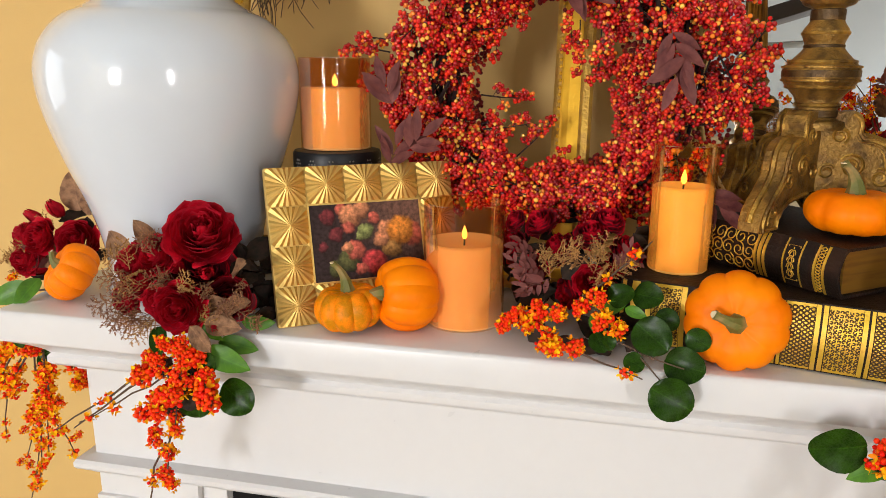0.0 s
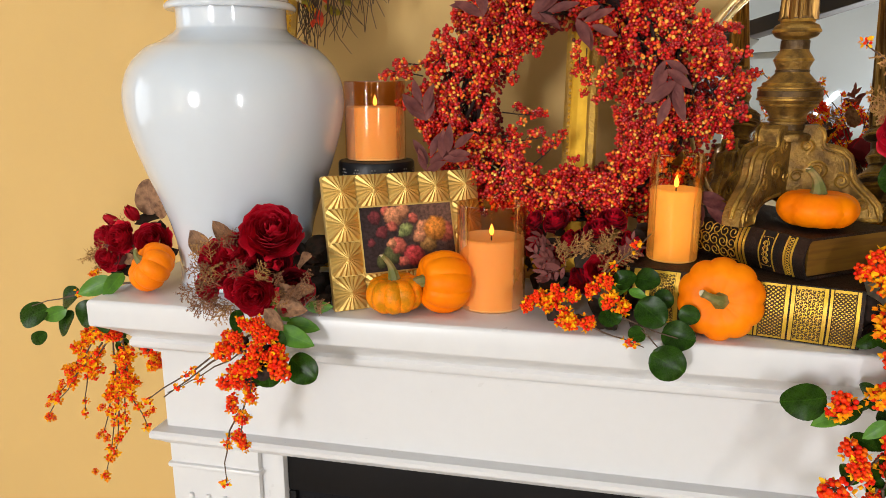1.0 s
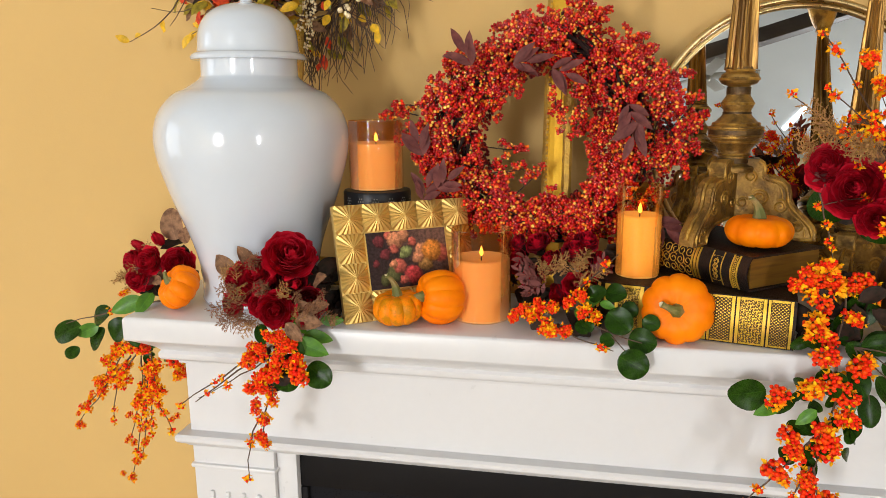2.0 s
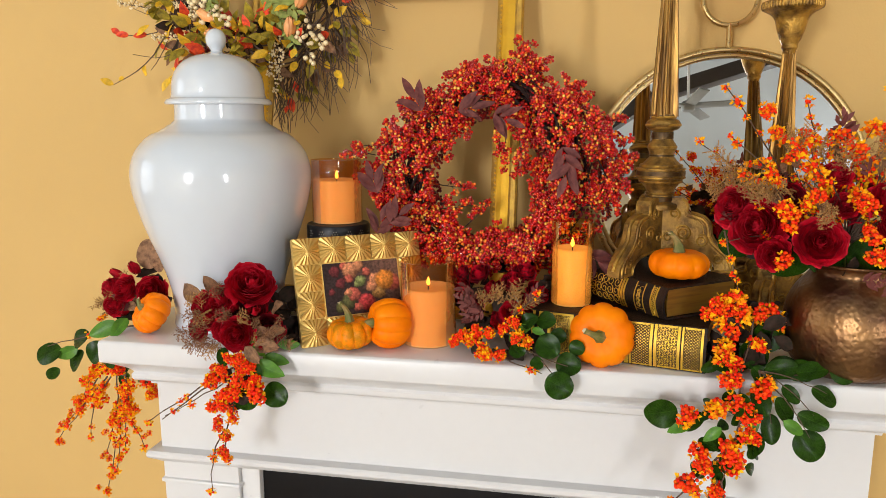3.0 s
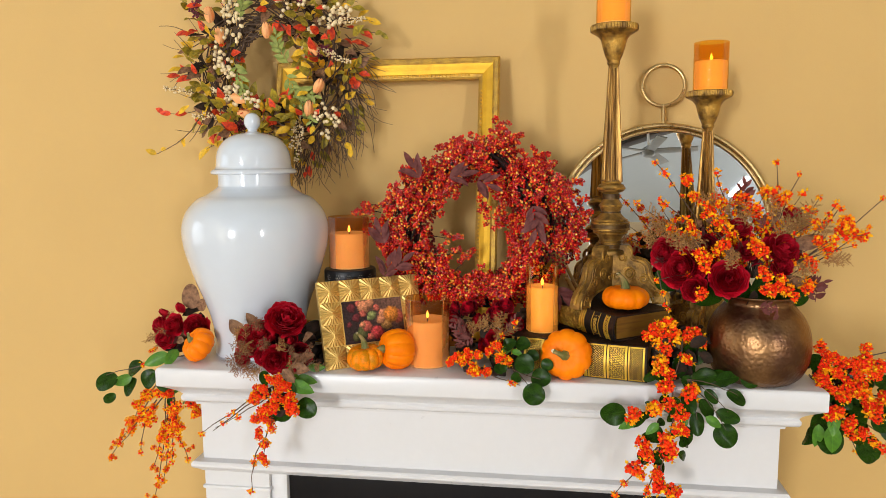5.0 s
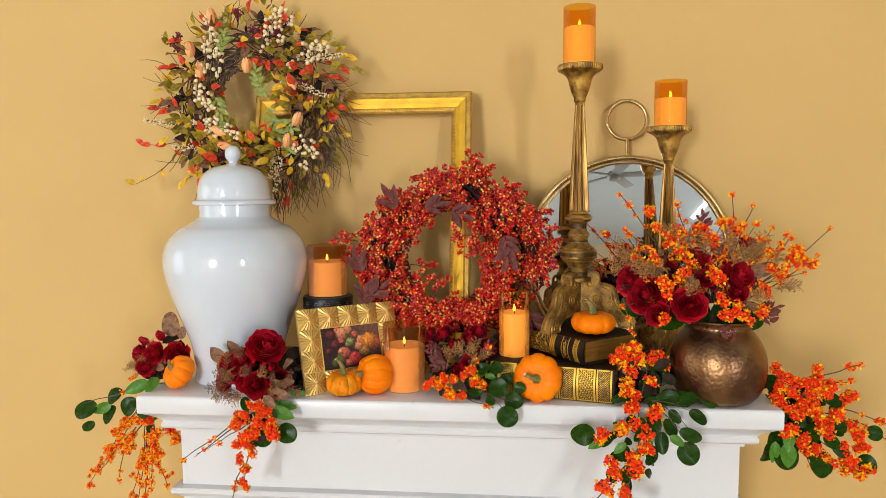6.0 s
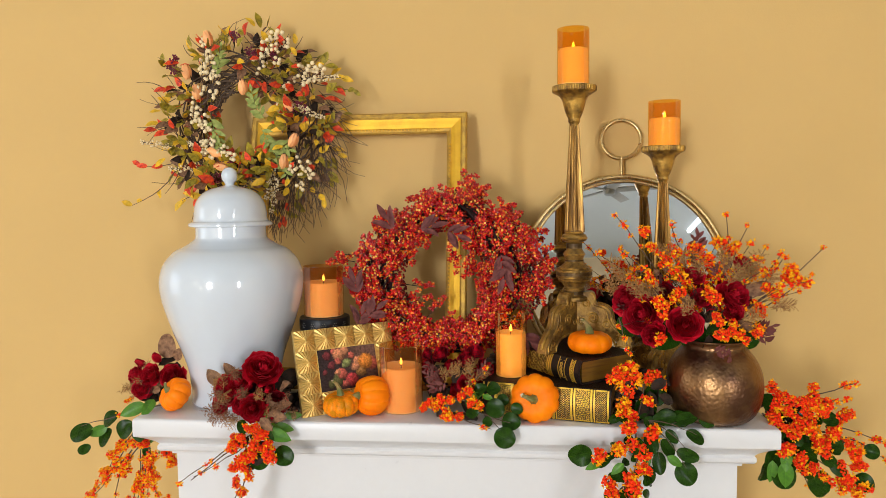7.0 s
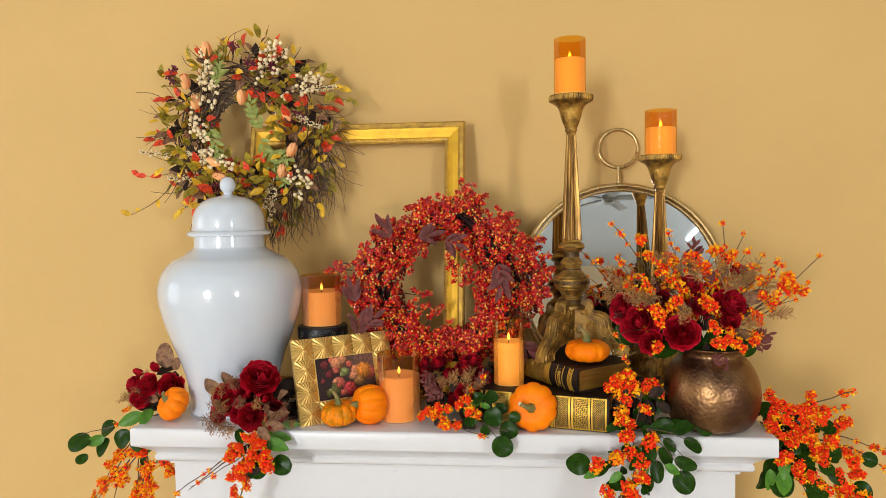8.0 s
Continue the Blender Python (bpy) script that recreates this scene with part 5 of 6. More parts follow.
blades = [(-0.744, 0.08, 1.053, 0.028), (-0.812, 0.08, 1.02, 0.033), (-0.774, 0.08, 1.023, 0.027), (-0.807, 0.08, 0.982, 0.019), (-0.764, 0.09, 1.007, 0.026), (-0.677, 0.06, 1.08, 0.027),
    (-0.63, 0.04, 1.094, 0.022), (-0.697, 0.06, 1.037, 0.02), (-0.659, 0.05, 1.033, 0.016)]
le.leaves(blades[:5], OVAL + OVALDARK, k=1.85)
le.leaves(blades[5:], ROUND[:2] + OVAL, k=2.1)
le.berries([(-0.65, 0.06, 1.006), (-0.64, 0.07, 0.975), (-0.649, 0.07, 0.949), (-0.636, 0.07, 0.93), (-0.606, 0.08, 0.955), (-0.62, 0.09, 0.975)], 3, 0.012, 0.72, SWEET[:4])
le.berries([(-0.729, 0.1, 0.99), (-0.683, 0.07, 1.003), (-0.749, 0.1, 0.963), (-0.708, 0.09, 0.963), (-0.771, 0.1, 0.925), (-0.658, 0.07, 0.923), (-0.687, 0.08, 0.903), (-0.715, 0.09, 0.935)], 2, 0.014, 0.68, SWEET[3:])
le.berries([(-0.792, 0.1, 0.9), (-0.813, 0.1, 0.871), (-0.825, 0.1, 0.839), (-0.679, 0.08, 0.852), (-0.703, 0.08, 0.823), (-0.714, 0.08, 0.757), (-0.627, 0.08, 0.873), (-0.703, 0.1, 1.092), (-0.715, 0.09, 0.87)], 2, 0.014, 0.42, SWEET[3:])
le.sprigs([(-0.71, 0.11, 1.12), (-0.675, 0.09, 1.13), (-0.69, 0.1, 1.11), (-0.68, 0.13, 1.16), (-0.715, 0.1, 1.11)], FERNS, 3, 0.7, "dried_fern")
le.sprigs([(-0.66, 0.1, 1.125)], PLUMS, 2, 0.6)
for a, b in (((-0.66, 0.08, 1.05), (-0.829, 0.1, 0.835)), ((-0.66, 0.08, 1.04), (-0.714, 0.08, 0.755)), ((-0.65, 0.08, 1.03), (-0.627, 0.08, 0.85)), ((-0.67, 0.08, 1.03), (-0.715, 0.09, 0.83)), ((-0.65, 0.07, 1.03), (-0.66, 0.07, 0.85)), ((-0.68, 0.09, 1.03), (-0.77, 0.1, 0.9)), ((-0.67, 0.08, 1.0), (-0.745, 0.09, 0.86)), ((-0.66, 0.08, 0.98), (-0.69, 0.08, 0.8)), ((-0.7, 0.09, 0.98), (-0.8, 0.1, 0.88))):
    le.twig(a, b, 0.0016, 11, 0.08)
le.fill((-0.67, 0.09, 1.11), (-0.615, 0.13, 1.165), 8, (0.025, 0.036), DRY)
le.fill((-0.69, 0.1, 1.09), (-0.61, 0.16, 1.18), 22)
le.roses([(-0.652, 0.09, 1.148, 0.028), (-0.672, 0.085, 1.118, 0.025)], ROSES)
le.fill((-0.71, 0.1, 1.1), (-0.62, 0.15, 1.18), 8, (0.025, 0.04), DRY)
le.fill((-0.7, 0.085, 0.97), (-0.63, 0.11, 1.05), 14, (0.018, 0.03), OVALDARK + OVAL)
le.twig((-0.6, 0.09, 1.09), (-0.81, 0.08, 1.035), 0.0018, 1, 0.05, tip=False, name="stem")
le.twig((-0.62, 0.12, 1.09), (-0.66, 0.08, 1.045), 0.002, 0, 0.05, tip=False, name="stem")

mc = Arrangement("rose_arrangement", (0.03, 0.06, Z0), (0.04, 0.09, 1.13), "dark red roses, plum sprigs, orange berries and round green leaves", "flowers", 13)
blooms = [(0.046, 0.06, 1.149, 0.021), (-0.015, 0.11, 1.198, 0.023), (0.043, 0.11, 1.189, 0.022), (-0.043, 0.12, 1.196, 0.016)]
mc.roses(blooms[:1])
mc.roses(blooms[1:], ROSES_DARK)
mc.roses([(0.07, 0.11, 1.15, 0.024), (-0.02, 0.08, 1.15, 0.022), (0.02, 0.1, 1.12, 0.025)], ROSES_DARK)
tufts = [(0.024, 0.05, 1.178), (0.055, 0.05, 1.178), (-0.006, 0.06, 1.174), (-0.026, 0.05, 1.156), (-0.017, 0.04, 1.141), (-0.031, 0.06, 1.169), (0.087, 0.06, 1.174)]
mc.sprigs(tufts[:3], FERNS, 3, 0.75, "dried_fern")
mc.sprigs(tufts[3:], PLUMS, 3, 0.6)
mc.sprigs([(0.087, 0.05, 1.17), (0.06, 0.045, 1.165)], FERNS, 2, 0.7, "dried_fern")
mc.berries([(-0.025, 0.02, 1.116), (-0.036, 0.02, 1.11), (0.009, 0, 1.104), (0.015, 0.02, 1.123), (0.036, 0.02, 1.13), (0.059, 0.01, 1.126), (0.051, 0.02, 1.144),
    (0.012, -0.01, 1.099), (0.073, 0.01, 1.113), (-0.004, 0.02, 1.125), (0.033, 0, 1.097), (-0.012, 0.02, 1.111)], 2, 0.007, 0.7)
mc.leaves([(0.1, 0.03, 1.145, 0.016), (0.074, 0.03, 1.143, 0.014), (0.105, 0, 1.114, 0.021), (0.147, 0, 1.114, 0.013), (0.135, -0.01, 1.091, 0.02), (0.124, -0.035, 1.067, 0.023),
    (0.09, -0.01, 1.09, 0.011), (0.12, 0.02, 1.125, 0.013), (0.057, 0.01, 1.101, 0.012), (0.066, 0, 1.105, 0.008)], ROUND, k=1.85)
mc.leaves([(0.068, 0.03, 1.13, 0.012), (0.055, 0.02, 1.112, 0.012), (0.09, 0.02, 1.13, 0.01)], OVAL, k=2.4)
mc.fill((-0.03, 0.05, 1.085), (0.1, 0.12, 1.18), 34)
mc.fill((-0.02, 0.025, 1.085), (0.1, 0.05, 1.11), 12, (0.025, 0.035))
mc.roses([(0.005, 0.125, 1.165, 0.026), (0.085, 0.12, 1.17, 0.024), (0.06, 0.13, 1.2, 0.022), (-0.045, 0.13, 1.165, 0.022)], ROSES_DARK)
mc.fill((-0.06, 0.14, 1.085), (0.12, 0.18, 1.19), 40, (0.03, 0.05))
mc.twig((0.03, 0.04, 1.13), (0.101, 0.03, 1.2), 0.0014, 2, 0.05, tip=False)
mc.twig((0.02, 0.0, 1.1), (0.098, -0.022, 1.079), 0.0014, 2, 0.06, tip=False)
mc.twig((0.05, 0.02, 1.11), (0.135, -0.015, 1.09), 0.0014, 0, 0.06, tip=False, name="stem")
mc.twig((0.09, 0.0, 1.1), (0.124, -0.03, 1.075), 0.0012, 0, 0.06, tip=False, name="stem")

bq = Arrangement("bouquet", (0.55, 0.098, 1.1), (0.52, 0.11, 1.25), "bouquet of crimson roses and orange berries in the pot", "bouquet", 14)
bq.roses([(x, y + 0.004, z, 1.02 * r) for x, y, z, r in [(0.467, 0, 1.281, 0.038), (0.388, 0.02, 1.297, 0.044), (0.36, 0.05, 1.323, 0.033), (0.492, 0.04, 1.371, 0.022), (0.503, 0.03, 1.329, 0.022), (0.57, 0.04, 1.334, 0.037),
    (0.598, 0.08, 1.39, 0.022), (0.567, 0.03, 1.302, 0.023), (0.407, 0, 1.261, 0.027), (0.554, 0.1, 1.36, 0.02)]])
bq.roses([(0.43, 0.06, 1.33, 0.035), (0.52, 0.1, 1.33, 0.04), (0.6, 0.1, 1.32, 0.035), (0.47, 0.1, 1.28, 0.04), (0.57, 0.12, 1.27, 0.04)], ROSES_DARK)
bq.berries([(0.401, 0.06, 1.454), (0.413, 0.05, 1.424), (0.44, 0.04, 1.401), (0.451, 0.06, 1.42), (0.404, 0.02, 1.367), (0.411, -0.01, 1.325), (0.421, -0.01, 1.308),
    (0.445, 0, 1.333), (0.545, 0.08, 1.431), (0.523, 0.06, 1.399), (0.568, 0.08, 1.414), (0.52, 0, 1.333), (0.521, -0.02, 1.291), (0.546, -0.02, 1.272), (0.599, 0.01, 1.272),
    (0.608, 0.02, 1.31), (0.64, 0.04, 1.333), (0.668, 0.05, 1.372), (0.688, 0.05, 1.359), (0.678, 0.06, 1.381), (0.562, -0.01, 1.263), (0.51, 0.01, 1.341),
    (0.418, -0.01, 1.256), (0.464, 0.03, 1.369), (0.634, 0.06, 1.371), (0.534, -0.02, 1.265), (0.506, 0.07, 1.418)], 2, 0.015, 0.8, SWEET[2:])
tufts = [(0.363, 0.05, 1.367), (0.338, 0.06, 1.345), (0.573, 0.05, 1.369), (0.595, 0.06, 1.368), (0.477, 0.06, 1.399), (0.404, 0.02, 1.35), (0.622, 0.03, 1.265),
    (0.525, -0.03, 1.241), (0.508, 0.08, 1.438)]
bq.sprigs(tufts[:6], FERNS, 4, 0.95, "dried_fern")
bq.sprigs(tufts[6:], PLUMS, 2, 0.7)
bq.sprigs([(0.43, 0.06, 1.37), (0.36, 0.05, 1.3), (0.6, 0.07, 1.34), (0.53, 0.07, 1.38), (0.48, 0.03, 1.34)], PLUMS, 1, 0.6)
bq.sprigs([(0.55, 0.05, 1.405), (0.6, 0.05, 1.385), (0.64, 0.05, 1.355), (0.35, 0.05, 1.375), (0.44, 0.05, 1.42), (0.5, 0.04, 1.39), (0.385, 0.01, 1.345), (0.65, 0.04, 1.31), (0.47, 0.0, 1.32), (0.585, 0.0, 1.3)], FERNS, 3, 0.85, "dried_fern")
bq.leaves([(0.469, 0.02, 1.33, 0.019), (0.615, 0.06, 1.344, 0.023), (0.583, 0.02, 1.277, 0.018), (0.555, 0.08, 1.383, 0.02), (0.502, 0.08, 1.397, 0.019), (0.414, 0.04, 1.334, 0.016)], DRY, "dried_leaf", k=2.4)
bq.leaves([(0.44, 0.05, 1.25, 0.03), (0.6, 0.06, 1.25, 0.028), (0.5, 0.06, 1.25, 0.03), (0.37, 0.06, 1.27, 0.026), (0.55, 0.06, 1.25, 0.03)], ROUND[:2], k=2.0)
for _ in range(34):
    a = bq.rnd.uniform(0, math.pi)
    e = bq.rnd.uniform(0.1, 0.165)
    bq.twig((0.53, 0.09, 1.27), (0.53 + 1.15 * e * math.cos(a), bq.rnd.uniform(0.0, 0.12), 1.29 + e * math.sin(a)), 0.0012, 4, 0.1, tip=True)
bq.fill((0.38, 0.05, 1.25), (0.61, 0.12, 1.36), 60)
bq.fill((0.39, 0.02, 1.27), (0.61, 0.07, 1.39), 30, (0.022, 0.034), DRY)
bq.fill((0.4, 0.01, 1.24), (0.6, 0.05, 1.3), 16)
for tip in [(0.342, 0.06, 1.49), (0.31, 0.05, 1.411), (0.561, 0.08, 1.485), (0.603, 0.08, 1.464), (0.669, 0.07, 1.404), (0.716, 0.06, 1.367), (0.738, 0.06, 1.421),
    (0.35, 0.05, 1.421), (0.451, 0.06, 1.467), (0.659, 0.06, 1.408)]:
    bq.twig((0.53, 0.1, 1.24), tip, 0.0017, 5, 0.06)
bq.twig((0.46, 0.03, 1.27), (0.345, 0.02, 1.273), 0.0014, 3, 0.1)
bq.twig((0.345, 0.02, 1.29), (0.37, 0.02, 1.2), 0.0012, 3, 0.1)

rg = Arrangement("berry_garland", (0.39, 0.06, Z0), (0.39, 0.03, 1.1), "orange bittersweet berries with green leaves spilling over the mantel edge", "garland", 15)
rg.berries([(0.349, 0.04, 1.177), (0.371, 0.04, 1.186), (0.406, 0.04, 1.171), (0.333, 0.03, 1.168), (0.365, 0.02, 1.143), (0.354, 0.01, 1.122), (0.399, 0.02, 1.129),
    (0.368, 0, 1.105), (0.356, -0.02, 1.085), (0.402, -0.02, 1.072), (0.363, -0.04, 1.061), (0.334, -0.05, 1.053), (0.301, -0.05, 1.044), (0.378, -0.04, 1.042),
    (0.378, -0.045, 1.018), (0.355, -0.05, 0.998), (0.318, -0.045, 0.989), (0.36, -0.05, 0.983), (0.33, -0.05, 0.966), (0.366, -0.045, 0.971), (0.343, -0.05, 0.935),
    (0.348, -0.05, 0.912), (0.304, -0.05, 0.943), (0.369, -0.045, 0.903), (0.423, 0.05, 1.164), (0.38, 0.03, 1.165)], 2, 0.013, 0.92, SWEET[:4])
blades = [(0.266, -0.04, 1.038, 0.024), (0.337, 0, 1.098, 0.015), (0.407, 0, 1.086, 0.021), (0.414, -0.03, 1.022, 0.022), (0.46, -0.045, 1.008, 0.023), (0.464, -0.04, 1.042, 0.022),
    (0.483, -0.02, 1.071, 0.021), (0.439, -0.02, 1.071, 0.016), (0.51, 0, 1.099, 0.018), (0.332, -0.06, 1.021, 0.014), (0.293, -0.04, 1.021, 0.017), (0.39, -0.03, 1.034, 0.019),
    (0.44, -0.045, 1.032, 0.016)]
rg.leaves(blades[:9], ROUND[:1] + OVALDARK, k=1.9)
rg.leaves(blades[9:], OVAL, k=2.2)
rg.leaves([(0.4, 0.03, 1.11, 0.025), (0.44, 0.02, 1.09, 0.025), (0.42, 0.05, 1.13, 0.025), (0.46, 0.01, 1.095, 0.02), (0.38, 0.04, 1.1, 0.022)], ROUND, k=1.85)
rg.fill((0.32, -0.05, 0.93), (0.4, -0.025, 1.07), 20, (0.022, 0.03), OVALDARK)
rg.leaves([(0.345, -0.035, 1.0, 0.018), (0.365, -0.035, 0.97, 0.018), (0.35, -0.035, 0.94, 0.016), (0.375, -0.03, 1.04, 0.018)], OVALDARK, k=2.0)
rg.fill((0.35, 0.02, 1.085), (0.46, 0.08, 1.17), 30)
rg.leaves([(0.43, 0.0, 1.1, 0.024), (0.47, 0.0, 1.1, 0.022), (0.4, -0.025, 1.06, 0.022), (0.43, -0.03, 1.05, 0.022), (0.36, 0.0, 1.1, 0.02), (0.395, -0.035, 1.0, 0.02), (0.31, -0.04, 1.03, 0.018)], OVALDARK, k=1.9)
for a, b, fr in (((0.4, 0.05, 1.17), (0.36, -0.03, 1.075), 2), ((0.37, -0.03, 1.08), (0.345, -0.05, 0.93), 3), ((0.36, -0.04, 1.0), (0.27, -0.05, 0.89), 2), ((0.345, -0.05, 0.95), (0.323, -0.05, 0.885), 2), ((0.35, -0.05, 0.95), (0.369, -0.05, 0.885), 2)):
    rg.twig(a, b, 0.0018, fr, 0.08)
for b in ((0.46, -0.045, 1.02), (0.464, -0.04, 1.05), (0.484, -0.02, 1.075), (0.414, -0.03, 1.03), (0.511, 0.0, 1.1)):
    rg.twig((0.4, 0.0, 1.095), b, 0.0012, 0, 0.1, tip=False, name="stem")

re_ = Arrangement("berry_garland", (0.62, 0.1, Z0), (0.66, 0.12, 1.07), "orange berry sprays and green leaves hanging off the mantel end", "garland", 16)
heads = [(0.662, 0.06, 1.131), (0.649, 0.04, 1.092), (0.688, 0.06, 1.117), (0.727, 0.06, 1.128), (0.761, 0.08, 1.102), (0.705, 0.05, 1.076), (0.666, 0.03, 1.035),
    (0.724, 0.05, 1.063), (0.792, 0.09, 1.078), (0.748, 0.06, 1.025), (0.813, 0.09, 1.016), (0.695, 0.04, 1.004), (0.729, 0.06, 0.984), (0.79, 0.08, 0.97),
    (0.76, 0.07, 0.953), (0.826, 0.09, 0.981), (0.771, 0.07, 1.057), (0.675, 0.04, 1.065), (0.808, 0.09, 0.939), (0.84, 0.09, 0.936), (0.715, 0.06, 1.097),
    (0.659, 0.03, 1.078), (0.866, 0.1, 1.031), (0.796, 0.08, 1.147)]
re_.berries(heads[:21], 4, 0.019, 0.88, SWEET[:4])
re_.berries(heads[21:], 1, 0.01, 0.6)
re_.leaves([(0.666, 0.03, 0.981, 0.029), (0.644, 0.04, 0.983, 0.022), (0.666, 0.03, 1.011, 0.022), (0.852, 0.09, 1.01, 0.016), (0.738, 0.05, 0.957, 0.027), (0.84, 0.09, 0.946, 0.02),
    (0.712, 0.05, 0.991, 0.024), (0.768, 0.08, 1.078, 0.016), (0.778, 0.07, 1.029, 0.014)], ROUND + OVAL, k=2.0)
re_.leaves([(0.655, 0.06, 1.06, 0.02), (0.7, 0.08, 1.04, 0.022), (0.74, 0.09, 1.02, 0.02), (0.65, 0.08, 1.11, 0.018)], ROUND, k=2.0)
re_.fill((0.66, 0.07, 0.98), (0.79, 0.1, 1.09), 22, (0.022, 0.034), OVALDARK)
re_.leaves([(0.69, 0.06, 1.05, 0.022), (0.72, 0.06, 1.02, 0.022), (0.76, 0.065, 1.0, 0.02), (0.68, 0.05, 1.0, 0.022), (0.78, 0.07, 0.98, 0.02), (0.73, 0.05, 0.97, 0.022)], OVALDARK, k=2.0)
re_.fill((0.64, 0.09, 1.02), (0.74, 0.13, 1.1), 20)
re_.leaves([(0.65, 0.05, 1.0, 0.024), (0.668, 0.045, 0.972, 0.026), (0.64, 0.06, 0.975, 0.022)], ROUND, k=1.9)
for a, b in (((0.66, 0.08, 1.11), (0.81, 0.07, 1.154)), ((0.7, 0.08, 1.09), (0.876, 0.09, 1.029)), ((0.68, 0.08, 1.1), (0.801, 0.09, 1.112)), ((0.74, 0.09, 1.05), (0.888, 0.1, 0.988)), ((0.6, 0.1, 1.09), (0.76, 0.08, 1.03)), ((0.64, 0.09, 1.085), (0.82, 0.09, 0.95)), ((0.64, 0.08, 1.08), (0.72, 0.06, 0.95))):
    re_.twig(a, b, 0.0018, 3, 0.06)

# ---- berry wreath ----
wreath = root("berry_wreath", (-0.01, 0.2, Z0), "round wreath of glossy red and orange berries", "wreath")
W2 = pose(-0.015, 0.25, 1.345, -12, 0, 0)
rw = random.Random(21)


def ring_strands(R, tube_r, count, rnd, r0, turns=(0.5, 1.1)):
    geos = []
    for _ in range(count):
        a0, span = rnd.uniform(0, 6.28), rnd.uniform(*turns) * math.pi
        off, ph, k = rnd.uniform(0.2, 1) * tube_r, rnd.uniform(0, 6.28), rnd.uniform(1.5, 4)
        pts = []
        for i in range(16):
            a = a0 + span * i / 15
            rr = R + off * math.cos(ph + k * a)
            pts.append((rr * math.cos(a), off * math.sin(ph + k * a), rr * math.sin(a)))
        geos.append(tube(pts, rnd.uniform(0.7, 1.2) * r0, 5))
    return geos


for strand in ring_strands(0.15, 0.028, 40, rw, 0.0026):
    part("vine", strand, M_DARK, wreath, W2)


def lumpy_spray(seed):
    """A forked stem along +y that carries tight heads of small berries."""
    rnd = random.Random(seed)
    spots, stems = [], [tube([(0, -0.015, 0), (0.002, 0.02, 0.001), (0, 0.052, 0)], [0.0013, 0.001, 0.0006], 4)]
    for h in range(6):
        y = 0.008 + 0.009 * h
        side = Vector((rnd.uniform(-1, 1), 0.3, rnd.uniform(-1, 1))).normalized() * rnd.uniform(0.005, 0.014)
        c = Vector((0, y, 0)) + side
        stems.append(tube([(0, y - 0.004, 0), c], 0.0006, 3))
        for _ in range(12):
            for _ in range(14):
                p = c + Vector([rnd.gauss(0, 1) for _ in range(3)]).normalized() * rnd.uniform(0.003, 0.0085)
                if all((p - q).length > 0.0047 for q in spots):
                    spots.append(p)
                    break
    bv, bf = balls(spots, 0.0028, rnd)
    sv, sf = join(*stems)
    o = len(bv)
    return mesh_of("berry_spray", list(bv) + list(sv), list(bf) + [tuple(i + o for i in q) for q in sf], [M_WBERRY, M_DARK], [0] * len(bf) + [1] * len(sf))


BERRIES = [lumpy_spray(s) for s in range(6)]
REACH = [(0, 0.265), (30, 0.24), (60, 0.218), (76, 0.24), (90, 0.212), (115, 0.205), (140, 0.205), (165, 0.245), (185, 0.24), (215, 0.215), (250, 0.2), (290, 0.2), (330, 0.245), (360, 0.265)]
INNER = [(0, 0.075), (90, 0.098), (180, 0.08), (270, 0.1), (360, 0.075)]


def at_angle(table, deg):
    for (a0, r0), (a1, r1) in zip(table, table[1:]):
        if a0 <= deg <= a1:
            return r0 + (r1 - r0) * (deg - a0) / (a1 - a0)


CLUMPS = [((k * 137.508) % 360, rw.random(), rw.uniform(0.55, 1.0)) for k in range(130)]
for i in range(300):
    deg, u, swell = CLUMPS[i % 130]
    deg, u = (deg + rw.uniform(-6, 6)) % 360, min(max(u + rw.uniform(-0.12, 0.12), 0), 1)
    a = radians(deg)
    inner, outer = at_angle(INNER, deg) + 0.02, at_angle(REACH, deg) - 0.022
    r = inner + (outer - inner) * u
    bulge = 0.07 * math.sin(math.pi * min(max(u * 0.9 + 0.05, 0), 1)) * swell * rw.uniform(0.8, 1.0)
    radial, tang = Vector((math.cos(a), 0, math.sin(a))), Vector((-math.sin(a), 0, math.cos(a)))
    p = radial * r + Vector((0, 0.015 - bulge, 0))
    d = radial * (u - 0.45) * 1.6 + tang * rw.choice((-1, 1)) * rw.uniform(0.3, 0.9) + Vector((0, -rw.uniform(0.1, 0.7), rw.uniform(-0.4, 0.1)))
    put("berry_spray", rw.choice(BERRIES), W2 @ sized(pointing(p - d.normalized() * 0.024, d, radial + Vector((0, -1, 0))), rw.uniform(0.8, 1.05)), wreath)
# Low-poly berries under the sprays, coloured dark so the gaps read as shade.
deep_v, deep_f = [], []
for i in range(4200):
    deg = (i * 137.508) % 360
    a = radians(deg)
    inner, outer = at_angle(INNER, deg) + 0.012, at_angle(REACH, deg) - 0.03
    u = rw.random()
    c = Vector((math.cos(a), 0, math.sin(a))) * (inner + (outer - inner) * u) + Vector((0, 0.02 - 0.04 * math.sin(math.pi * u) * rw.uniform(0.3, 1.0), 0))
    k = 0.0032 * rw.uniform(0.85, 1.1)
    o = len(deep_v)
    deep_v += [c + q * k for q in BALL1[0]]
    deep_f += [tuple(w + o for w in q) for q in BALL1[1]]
tagged(part("berry_filling", (deep_v, deep_f), M_BERRYSHADE, wreath, W2), kind="stuff")
